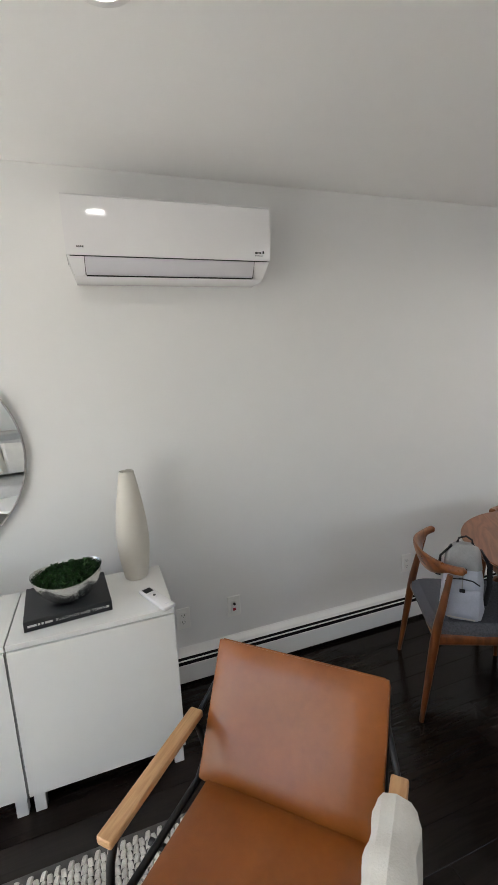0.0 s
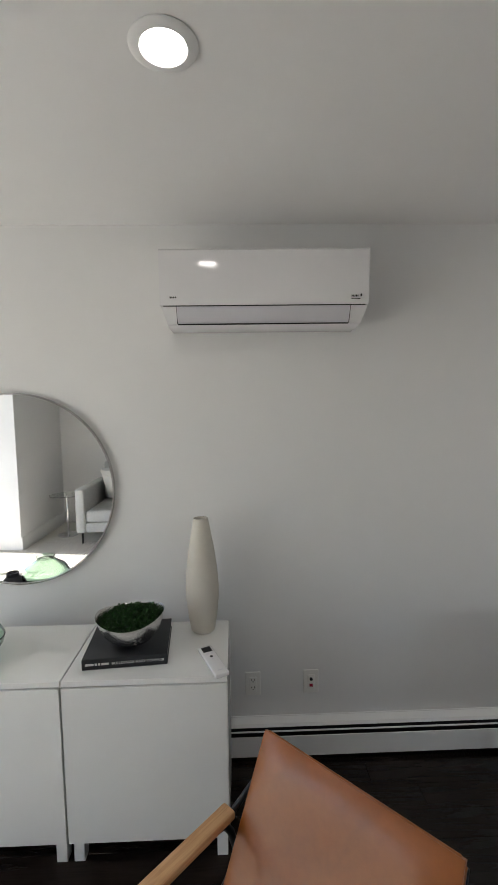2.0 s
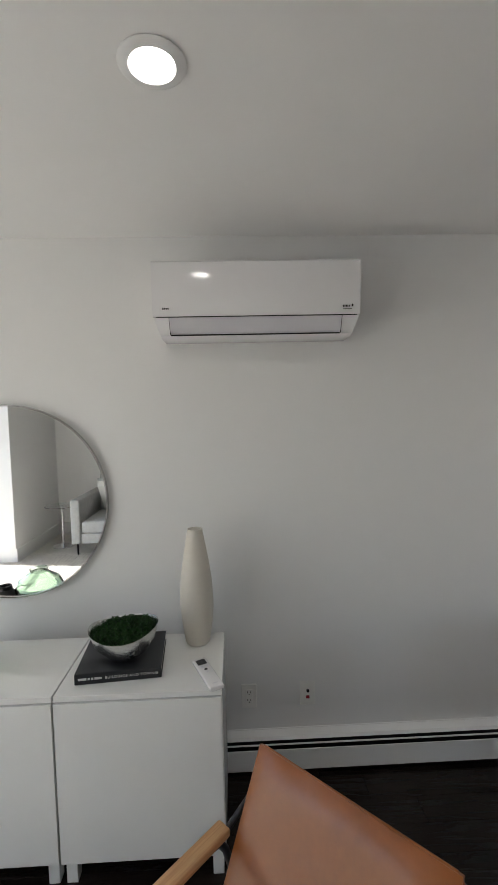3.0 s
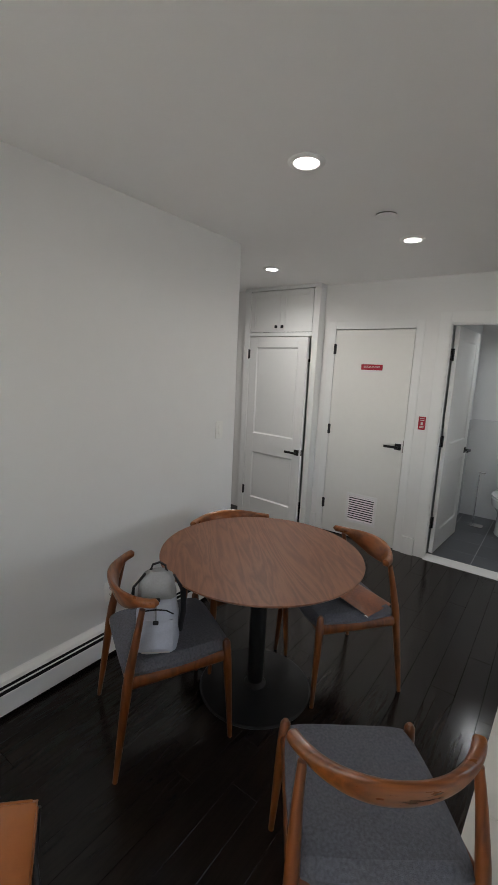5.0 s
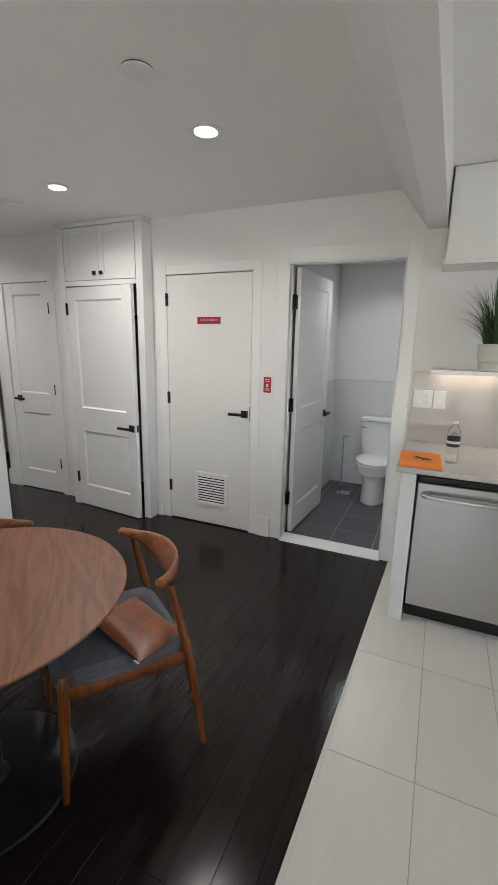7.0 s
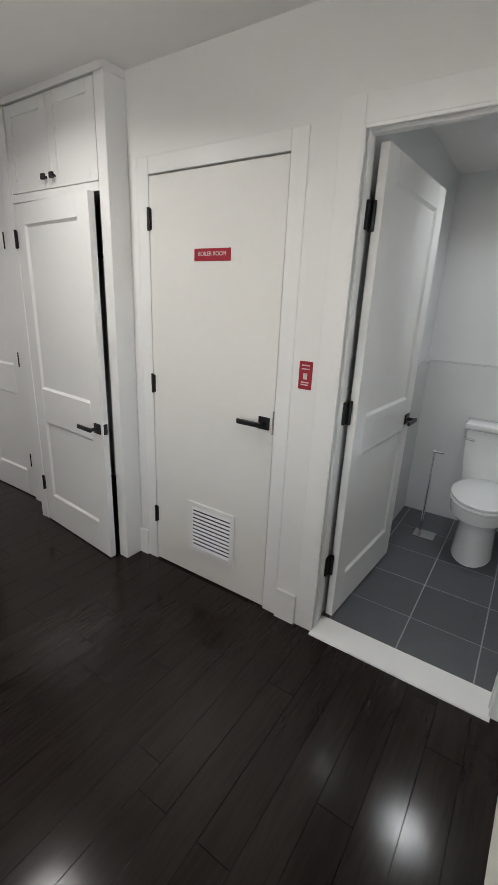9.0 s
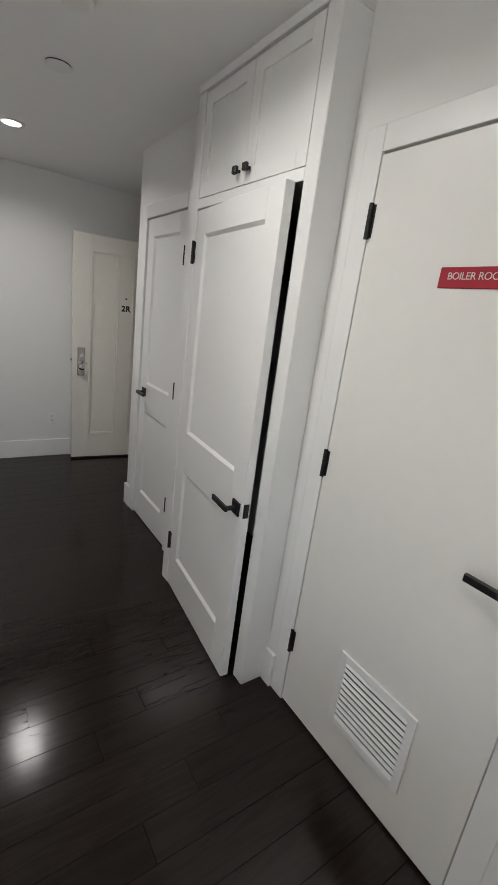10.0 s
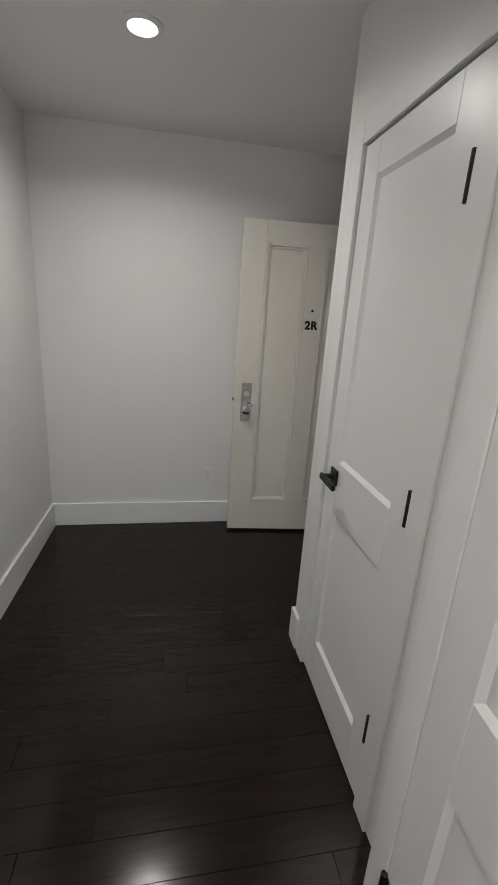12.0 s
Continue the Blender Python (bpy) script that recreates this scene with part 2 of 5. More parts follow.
def lathe(profile, steps=40, bm=None, at=(0, 0, 0)):
    """A turned body from (radius, height) pairs."""
    bm = bm or bmesh.new()
    rings = []
    for r, z in profile:
        if r < 1e-5:
            rings.append([bm.verts.new((at[0], at[1], at[2] + z))])
        else:
            rings.append([bm.verts.new((at[0] + r * math.cos(2 * math.pi * k / steps), at[1] + r * math.sin(2 * math.pi * k / steps), at[2] + z)) for k in range(steps)])
    for a, b in zip(rings, rings[1:]):
        for k in range(steps):
            quad = [a[k % len(a)], a[(k + 1) % len(a)], b[(k + 1) % len(b)], b[k % len(b)]]
            quad = list(dict.fromkeys(quad))
            if len(quad) > 2:
                bm.faces.new(quad)
    return bm


def tube(points, radii, steps=12, bm=None, flat=1.0, up=(0, 0, 1)):
    """A rounded bar through points; radii is one number or one for each point; flat widens it across `up`."""
    bm = bm or bmesh.new()
    pts = [Vector(p) for p in points]
    steps = max(steps, 14)
    radii = radii if isinstance(radii, (list, tuple)) else [radii] * len(pts)
    rings = []
    for k, p in enumerate(pts):
        d = (pts[min(k + 1, len(pts) - 1)] - pts[max(k - 1, 0)]).normalized()
        u = Vector(up)
        if abs(d.dot(u)) > 0.95:
            u = Vector((0, 1, 0))
        s = d.cross(u).normalized()
        u = s.cross(d).normalized()
        rings.append([bm.verts.new(p + radii[k] * (s * math.cos(a) * flat + u * math.sin(a))) for a in [2 * math.pi * j / steps for j in range(steps)]])
    for a, b in zip(rings, rings[1:]):
        for j in range(steps):
            bm.faces.new((a[j], a[(j + 1) % steps], b[(j + 1) % steps], b[j]))
    bm.faces.new(rings[0][::-1])
    bm.faces.new(rings[-1])
    return bm


def prism(points, z0, z1):
    """An upright block over a floor outline."""
    bm = bmesh.new()
    lo = [bm.verts.new((x, y, z0)) for x, y in points]
    hi = [bm.verts.new((x, y, z1)) for x, y in points]
    n = len(points)
    for k in range(n):
        bm.faces.new((lo[k], lo[(k + 1) % n], hi[(k + 1) % n], hi[k]))
    bm.faces.new(lo[::-1])
    bm.faces.new(hi)
    return bm


def extrude_x(profile, x0, x1):
    """A bar along x with the (y, z) outline given."""
    bm = bmesh.new()
    a = [bm.verts.new((x0, y, z)) for y, z in profile]
    b = [bm.verts.new((x1, y, z)) for y, z in profile]
    n = len(profile)
    for k in range(n):
        bm.faces.new((a[k], a[(k + 1) % n], b[(k + 1) % n], b[k]))
    bm.faces.new(a[::-1])
    bm.faces.new(b)
    return bm


def mesh_of(name, bm, mat, smooth=True):
    bmesh.ops.recalc_face_normals(bm, faces=bm.faces)
    me = bpy.data.meshes.new(name)
    bm.to_mesh(me)
    bm.free()
    me.materials.append(mat)
    if smooth:
        me.shade_smooth()
        me.set_sharp_from_angle(angle=radians(28))
    return me


def part(name, bm, mat, parent, label="", smooth=True):
    ob = new(name, mesh_of(name, bm, mat, smooth))
    ob.parent = parent
    return tagged(ob, label)


def thing(name, label, category, m=None, group="", kind=""):
    ob = new(name)
    ob.empty_display_size = 0.05
    ob.matrix_world = m or Matrix.Identity(4)
    return tagged(ob, label, category, group, kind)


def solid(name, bm, mat, label="", category="", kind="", group="", m=None, smooth=True):
    ob = new(name, mesh_of(name, bm, mat, smooth))
    if m:
        ob.matrix_world = m
    return tagged(ob, label, category, group, kind)


def structure(name, bm, mat, label=""):
    return solid(name, bm, mat, label or name.replace("_", " "), kind="structure")


def text_mesh(words, size, depth=0.0005, spacing=1.0, bold=0.0):
    """Flat letters in the x-y plane, centred."""
    cu = bpy.data.curves.new("letters", "FONT")
    cu.offset = bold
    cu.body, cu.size, cu.extrude, cu.align_x, cu.align_y, cu.space_character = words, size, depth, "CENTER", "CENTER", spacing
    ob = new("letters", cu)
    me = bpy.data.meshes.new_from_object(ob.evaluated_get(bpy.context.evaluated_depsgraph_get()))
    bpy.data.objects.remove(ob)
    bpy.data.curves.remove(cu)
    return me


def letters(words, size, mat, parent, m, spacing=1.0, bold=0.0):
    me = text_mesh(words, size, spacing=spacing, bold=bold)
    me.materials.clear()
    me.materials.append(mat)
    ob = new("lettering", me)
    ob.parent = parent
    ob.matrix_local = m
    return ob


def puffy(w, d, h, cuts=10, pinch=0.35, seed=0, wobble=0.01):
    """A stuffed cushion w x d, h thick, lying in x-y about the origin."""
    bm = bmesh.new()
    top, bot = [], []
    for i in range(cuts + 1):
        for j in range(cuts + 1):
            u, v = 2 * i / cuts - 1, 2 * j / cuts - 1
            e = max(0.0, (1 - u ** 4) * (1 - v ** 4)) ** pinch
            inset = 1 - 0.06 * (1 - min(abs(u), abs(v))) * (max(abs(u), abs(v)) ** 3)
            x, y = u * w / 2 * inset, v * d / 2 * inset
            k = wobble * noise.noise((x * 7 + seed, y * 7, seed))
            top.append(bm.verts.new((x, y, h / 2 * e + k * e)))
            bot.append(bm.verts.new((x, y, -h / 2 * e + k * e - 0.001)))
    n = cuts + 1
    for i in range(cuts):
        for j in range(cuts):
            a, b, c, d2 = i * n + j, (i + 1) * n + j, (i + 1) * n + j + 1, i * n + j + 1
            bm.faces.new((top[a], top[b], top[c], top[d2]))
            bm.faces.new((bot[d2], bot[c], bot[b], bot[a]))
    bmesh.ops.remove_doubles(bm, verts=bm.verts, dist=0.003)
    return bm


# ---------------------------------------------------------------- shell of the rooms
T = 0.12
structure("floor", slab(WEST_X, 5.5, 0.44, 5.9, -0.12, -0.012), JOINT, "dark joints under the wooden floor", )
structure("floor_kitchen", slab(WEST_X, EAST_X + 0.1, SOUTH_Y - 0.1, 0.44, -0.12, 0.0022), GROUT, "pale grout bed of the kitchen tiles")
structure("ceiling", slab(WEST_X - 0.2, EAST_X + 0.9, SOUTH_Y - 0.2, END_Y + 0.2, CEIL, CEIL + 0.15), CEILP, "flat white painted plaster ceiling")
structure("wall_north", slab(WEST_X, HALL_X - T, AC_Y, AC_Y + T, 0, CEIL), WALL, "white painted wall with the air conditioner")
HALL_X2 = 3.075
structure("wall_hall_west", prism([(HALL_X - T, AC_Y), (HALL_X, AC_Y), (HALL_X2, END_Y), (HALL_X2 - T, END_Y)], 0, CEIL), WALL, "white painted side wall of the hall")
structure("wall_hall_end", slab(HALL_X2 - T, 5.5, END_Y, END_Y + T, 0, CEIL), WALL, "white painted end wall of the hall")
kx0, kx1, kz0, kz1 = KWIN
structure("wall_south", slab(WEST_X, kx0, SOUTH_Y - T, SOUTH_Y, 0, CEIL), WALL, "white painted wall behind the sofa")
structure("wall_south_below_window", slab(kx0, kx1, SOUTH_Y - T, SOUTH_Y, 0, kz0), WALL, "white wall below the added kitchen window")
structure("wall_south_above_window", slab(kx0, kx1, SOUTH_Y - T, SOUTH_Y, kz1, CEIL), WALL, "white wall above the added kitchen window")
structure("wall_south_end", slab(kx1, EAST_X + T, SOUTH_Y - T, SOUTH_Y, 0, CEIL), WALL, "white wall beside the added kitchen window")
structure("wall_pier", slab(WEST_X - T, -2.15, SOUTH_Y, WIN[0], 0, CEIL), WALL, "white painted pier beside the glazing")
wy0, wy1, wz = WIN
structure("wall_west_head", slab(WEST_X - T, WEST_X, wy0, wy1, wz, CEIL), WALL, "white wall above the glazing")
structure("wall_west_end", slab(WEST_X - T, WEST_X, wy1, AC_Y + T, 0, CEIL), WALL, "white wall strip beside the glazing")

# east wall with its openings: boiler door, bathroom door, closet recess, hall closet door
BO = (1.675, 2.435, 2.048)
BA = (0.62, 1.405, 2.088)
C2 = (3.72, 4.325, 2.05)
X0, X1 = EAST_X, EAST_X + T
structure("wall_east", slab(X0, X1, SOUTH_Y, BA[0], 0, CEIL), WALL, "white painted wall of the kitchen side")
structure("wall_east_above_bathroom", slab(X0, X1, BA[0], BA[1], BA[2], CEIL), WALL, "white wall above the bathroom door")
structure("wall_east_between", slab(X0, X1, BA[1], BO[0], 0, CEIL), WALL, "white wall between two doors")
structure("wall_east_above_boiler", slab(X0, X1, BO[0], BO[1], BO[2], CEIL), WALL, "white wall above the boiler room door")
structure("wall_east_stub", slab(X0, X1, BO[1], 2.565, 0, CEIL), WALL, "white wall strip beside the closet")
structure("wall_closet_back", slab(X1 + 0.55, X1 + 0.6, 2.4, 4.485, 0, CEIL), WALL, "closet back wall")
structure("wall_east_hall", slab(X0, X1, 3.44, C2[0], 0, CEIL), WALL, "white wall strip between closets")
structure("wall_east_above_closet", slab(X0, X1, C2[0], C2[1], C2[2], CEIL), WALL, "white wall above the hall closet")
structure("wall_east_corner", slab(X0, X1, C2[1], 4.485, 0, CEIL), WALL, "white wall end at the entrance")
structure("wall_entrance_south", slab(X1, 5.4, 4.40, 4.485, 0, CEIL), WALL, "white side wall of the entrance")
structure("wall_entrance_east", slab(5.35, 5.47, 4.485, END_Y, 0, CEIL), WALL, "white wall of the entrance")
# these two inner walls carry the shade behind the doors as near-black colour
structure("wall_boiler_back", slab(X1 + 0.3, X1 + 0.34, 1.43, 2.6, 0, CEIL), GAP_SHADE, "boiler room wall, shade put in as near-black colour")
structure("wall_closet_side", slab(X1, X1 + 0.6, 2.50, 2.54, 0, CEIL), GAP_SHADE, "closet side wall, shade put in as near-black colour")
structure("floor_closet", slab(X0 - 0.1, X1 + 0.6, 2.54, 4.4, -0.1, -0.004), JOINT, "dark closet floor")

# sloped beam under the ceiling
bm = extrude_x([(0.41, CEIL), (0.41, 2.226), (0.522, 2.228), (0.70, CEIL)], WEST_X, EAST_X)
for v in bm.verts:
    v.co.y += 0.018 * (EAST_X - v.co.x)
structure("beam", bm, CEILP, "white plastered ceiling beam with a sloped side")

# closet that stands proud of the wall: posts, rails, head
CX = 4.352
closet = thing("closet_frame", "white painted built-in closet surround with cupboard above", "closet")
part("post", slab(CX, X1, 2.567, 2.635, 0, CEIL - 0.034, 0.003), TRIM, closet)
part("post", slab(CX, X1, 3.385, 3.455, 0, CEIL - 0.034, 0.003), TRIM, closet)
part("rail", slab(CX, X1, 2.635, 3.385, 1.972, 2.012, 0.002), TRIM, closet)
part("cornice", slab(CX - 0.004, X1, 2.563, 3.459, CEIL - 0.034, CEIL - 0.001, 0.002), TRIM, closet)
# near-black back gives the cupboard door gaps their shade
part("cupboard_back", slab(X1, X1 + 0.02, 2.635, 3.385, 2.012, CEIL - 0.02), GAP_SHADE, closet)
part("clothes_rod", tube([(X1 + 0.25, 2.56, 1.75), (X1 + 0.25, 3.4, 1.75)], 0.016), BLACK, closet)


def trim_run(name, x0, x1, y0, y1, z0, z1, label, bevel=0.002):
    return structure(name, slab(x0, x1, y0, y1, z0, z1, bevel), TRIM, label)


# baseboards of the hall and the stubs
BB = 0.165
structure("baseboard_hall_end", slab(HALL_X2, 5.3, END_Y - 0.016, END_Y, 0, BB, 0.003), TRIM, "white painted baseboard")
structure("baseboard_hall_west", prism([(HALL_X, AC_Y + 0.02), (HALL_X + 0.016, AC_Y + 0.02), (HALL_X2 + 0.016, END_Y - 0.016), (HALL_X2, END_Y - 0.016)], 0, BB), TRIM, "white painted baseboard")
trim_run("baseboard_boiler", X0 - 0.016, X0, 2.505, 2.567, 0, BB, "white painted baseboard beside the boiler door")
trim_run("baseboard_between", X0 - 0.018, X0 - 0.001, 1.492, 1.60, 0, BB, "white painted baseboard between doors")
trim_run("baseboard_corner", X0 - 0.016, X0, 4.405, 4.501, 0, BB, "white painted baseboard at the wall end")
trim_run("baseboard_corner_return", X0, 4.6, 4.485, 4.501, 0, BB, "white painted baseboard return")
trim_run("baseboard_south", -2.15, 3.7, SOUTH_Y, SOUTH_Y + 0.016, 0, BB, "white painted baseboard behind the sofa")
trim_run("baseboard_pier", -2.15, -2.134, SOUTH_Y + 0.016, WIN[0], 0, BB, "white painted baseboard on the pier")


def casing(name, y0, y1, top, width, label, proud=0.014, head=None):
    head = head or width
    frame_ob = thing(name, label, "door frame", kind="structure")
    part("jamb", slab(X0 - proud, X0 - 0.0004, y0 - width, y0 + 0.003, 0, top + head, 0.002), TRIM, frame_ob)
    part("jamb", slab(X0 - proud, X0 - 0.0004, y1 - 0.003, y1 + width, 0, top + head, 0.002), TRIM, frame_ob)
    part("head", slab(X0 - proud, X0 - 0.0004, y0 + 0.0032, y1 - 0.0032, top - 0.003, top + head, 0.002), TRIM, frame_ob)
    part("lining", slab(X0, X1 - 0.002, y0 + 0.0002, y0 + 0.003, 0, top - 0.0032), TRIM, frame_ob)
    part("lining", slab(X0, X1 - 0.002, y1 - 0.003, y1 - 0.0002, 0, top - 0.0032), TRIM, frame_ob)
    part("lining", slab(X0, X1 - 0.002, y0 + 0.0002, y1 - 0.0002, top - 0.003, top - 0.0002), TRIM, frame_ob)
    return frame_ob


casing("door_frame_boiler", BO[0], BO[1], BO[2], 0.07, "white painted flat boiler door frame", 0.0025)
casing("door_frame_bathroom", BA[0], BA[1], BA[2], 0.085, "white painted bathroom door frame", 0.004)
casing("door_frame_hall_closet", C2[0], C2[1], C2[2], 0.075, "white painted hall closet door frame", 0.010)
bead = thing("door_stop_bathroom", "white stepped moulding inside the bathroom opening", "moulding", kind="structure")
for d0, d1, q0, q1 in ((X0 - 0.010, X0 + 0.004, 0.0034, 0.012), (X0 + 0.03, X0 + 0.06, 0.0034, 0.016)):
    part("bead", slab(d0, d1, BA[0] + q0, BA[0] + q1, 0.012, BA[2] - 0.004, 0.002), TRIM, bead)
    part("bead", slab(d0, d1, BA[1] - q1, BA[1] - q0, 0.012, BA[2] - 0.004, 0.002), TRIM, bead)
    part("bead", slab(d0, d1, BA[0] + q1, BA[1] - q1, BA[2] - q1 - 0.004, BA[2] - q0 - 0.0005, 0.002), TRIM, bead)
structure("threshold_bathroom", slab(X0 - 0.028, X1 + 0.01, BA[0] + 0.004, BA[1] - 0.004, -0.01, 0.008, 0.003), TRIM, "white stone bathroom threshold")


def panel_door(parent, w, h, t=0.036, mid=(0.80, 1.0), stile=0.105, mat=DOORP):
    """A two-panel door slab in local x (0 to w), front at y=0, thickness behind."""
    part("stile", slab(0, stile, 0, t, 0, h, 0.0015), mat, parent)
    part("stile", slab(w - stile, w, 0, t, 0, h, 0.0015), mat, parent)
    part("rail", slab(stile, w - stile, 0, t, 0, 0.2, 0.0015), mat, parent)
    part("rail", slab(stile, w - stile, 0, t, mid[0], mid[1], 0.0015), mat, parent)
    part("rail", slab(stile, w - stile, 0, t, h - stile, h, 0.0015), mat, parent)
    for z0, z1 in ((0.2, mid[0]), (mid[1], h - stile)):
        bm = bmesh.new()
        o = [bm.verts.new(p) for p in ((stile, 0.001, z0), (w - stile, 0.001, z0), (w - stile, 0.001, z1), (stile, 0.001, z1))]
        q = 0.012
        i = [bm.verts.new(p) for p in ((stile + q, 0.011, z0 + q), (w - stile - q, 0.011, z0 + q), (w - stile - q, 0.011, z1 - q), (stile + q, 0.011, z1 - q))]
        bk = [bm.verts.new(p) for p in ((stile, t - 0.006, z0), (w - stile, t - 0.006, z0), (w - stile, t - 0.006, z1), (stile, t - 0.006, z1))]
        for k in range(4):
            bm.faces.new((o[k], o[(k + 1) % 4], i[(k + 1) % 4], i[k]))
            bm.faces.new((o[k], bk[k], bk[(k + 1) % 4], o[(k + 1) % 4]))
        bm.faces.new(i)
        bm.faces.new(bk[::-1])
        part("panel", bm, mat, parent)


def lever(parent, x, z, direction, y=0.0, back=None):
    """Black lever handle on a square rose, on the door's front; direction -1 points to smaller x."""
    h = part("handle", slab(x - 0.029, x + 0.029, y - 0.009, y, z - 0.029, z + 0.029, 0.002), BLACK, parent, "matt black lever handle")
    bm = tube([(x, y - 0.005, z), (x, y - 0.048, z)], 0.010, 12)
    box(bm, min(x - 0.011 * direction, x + 0.118 * direction), max(x - 0.011 * direction, x + 0.118 * direction), y - 0.058, y - 0.045, z - 0.011, z + 0.011, 0.002)
    part("lever", bm, BLACK, h)
    if back is not None:
        bm = slab(x - 0.029, x + 0.029, back, back + 0.009, z - 0.029, z + 0.029, 0.002)
        tube([(x, back + 0.005, z), (x, back + 0.048, z)], 0.010, 12, bm)
        box(bm, min(x, x + 0.118 * direction), max(x, x + 0.118 * direction), back + 0.045, back + 0.058, z - 0.011, z + 0.011, 0.002)
        part("handle", bm, BLACK, parent, "matt black lever handle")


def hinges(parent, x, zs, y=0.0, w=0.014, size=0.1):
    for z in zs:
        bm = tube([(x, y - 0.007, z - size / 2), (x, y - 0.007, z + size / 2)], 0.0075, 10)
        box(bm, x - w, x + w, y - 0.003, y + 0.001, z - size / 2 + 0.004, z + size / 2 - 0.004)
        part("hinge", bm, BLACK, parent, "black steel hinge")


def facing_west(y_start, x_front=EAST_X, swing=0.0):
    """Local x runs to smaller y, the front (local -y) looks west."""
    return pose(x_front, y_start, 0.008, 0, 0, -90 + swing)


# boiler room door: flush slab with a louvre
bd = thing("door_boiler", "white flush boiler room door with louvre and red sign, closed", "door", facing_west(BO[1] - 0.006, X0 - 0.001))
BW = BO[1] - BO[0] - 0.012
part("slab", slab(0, BW, 0, 0.04, 0.004, BO[2] - 0.019, 0.0015), BOILERP, bd)
hinges(bd, 0.0, (1.857 - 0.008, 1.074 - 0.008, 0.306 - 0.008))
lever(bd, BO[1] - 1.735, 0.978, -1)
part("latch_plate", slab(BW - 0.006, BW + 0.002, -0.003, 0.03, 0.93, 1.04, 0.001), STEEL, bd)
vx0, vx1, vz0, vz1 = BO[1] - 2.186, BO[1] - 1.876, 0.158, 0.456
lv = part("louvre", slab(vx0, vx0 + 0.028, -0.008, 0, vz0, vz1, 0.001), TRIM, bd, "white metal door louvre")
part("louvre_side", slab(vx1 - 0.028, vx1, -0.008, 0, vz0, vz1, 0.001), TRIM, lv)
part("louvre_side", slab(vx0 + 0.028, vx1 - 0.028, -0.008, 0, vz1 - 0.028, vz1, 0.001), TRIM, lv)
part("louvre_side", slab(vx0 + 0.028, vx1 - 0.028, -0.008, 0, vz0, vz0 + 0.028, 0.001), TRIM, lv)
# near-black sheet over the solid slab paints the shade between slats
part("louvre_back", slab(vx0 + 0.028, vx1 - 0.028, -0.0015, -0.0005, vz0 + 0.028, vz1 - 0.028), GAP_SHADE, lv)
NS = 11
for k in range(NS):
    zc = vz0 + 0.036 + (vz1 - vz0 - 0.072) * k / (NS - 1)
    part("slat", extrude_x([(-0.0022, zc + 0.0052), (-0.0035, zc + 0.0052), (-0.0088, zc - 0.0052), (-0.0073, zc - 0.0052)], vx0 + 0.028, vx1 - 0.028), TRIM, lv)
sg = part("sign", slab(BO[1] - 2.153, BO[1] - 1.948, -0.004, 0, 1.662, 1.714, 0.002), RED, bd, "red plastic sign with white letters")
letters("BOILER ROOM", 0.025, PRINT, sg, pose(BO[1] - 2.05, -0.0048, 1.691, 90, 0, 0), 0.95)

# fire notice on the wall strip
fn = solid("fire_notice", slab(X0 - 0.0045, X0 - 0.0003, 1.513, 1.573, 1.168, 1.284, 0.001), RED, "small red fire notice with white symbols on wall", "sign")
bm = slab(X0 - 0.0055, X0 - 0.0044, 1.534, 1.552, 1.21, 1.235)
for z in (1.185, 1.195, 1.25, 1.265):
    box(bm, X0 - 0.0055, X0 - 0.0044, 1.525, 1.561, z, z + 0.005)
part("print", bm, PRINT, fn)

# closet door, ajar
cd = thing("door_closet", "white two-panel closet door with black lever, ajar", "door", facing_west(3.383, CX + 0.002, -5.0))
panel_door(cd, 0.745, 1.955, mid=(0.72, 0.93))
hinges(cd, 0.0, (1.78, 0.27), 0.0)
lever(cd, 0.70, 0.80, -1)
part("latch_plate", slab(0.744, 0.7465, 0.006, 0.03, 0.77, 0.83, 0.001), BLACK, cd)

# cupboard above the closet
for k, (a, b, kn) in enumerate(((3.380, 3.0115, -0.035), (3.0085, 2.641, 0.035))):
    w = a - b
    cu = thing("cupboard_door", "white shaker cupboard door with black knob", "cupboard door", facing_west(a, CX + 0.004) @ pose(0, 0, 2.009), "cupboard doors above the closet")
    h = 0.408
    st = 0.055
    part("stile", slab(0, st, 0, 0.02, 0, h, 0.001), DOORP, cu)
    part("stile", slab(w - st, w, 0, 0.02, 0, h, 0.001), DOORP, cu)
    part("rail", slab(st, w - st, 0, 0.02, 0, st, 0.001), DOORP, cu)
    part("rail", slab(st, w - st, 0, 0.02, h - st, h, 0.001), DOORP, cu)
    part("panel", slab(st, w - st, 0.008, 0.018, st, h - st), DOORP, cu)
    kx = w + kn if kn < 0 else kn
    bm = tube([(kx, 0, 0.05), (kx, -0.016, 0.05)], 0.006)
    box(bm, kx - 0.014, kx + 0.014, -0.03, -0.014, 0.036, 0.064, 0.003)
    part("knob", bm, BLACK, cu, "square black knob")

# hall closet door, closed and set back
hd = thing("door_hall_closet", "white two-panel hall closet door with black lever, closed", "door", facing_west(C2[1] - 0.006, X0 + 0.004))
panel_door(hd, C2[1] - C2[0] - 0.012, C2[2] - 0.016, mid=(0.80, 1.0))
lever(hd, 0.085, 0.94, 1)
hinges(hd, C2[1] - C2[0] - 0.014, (1.80, 1.05, 0.31), -0.004, 0.004)

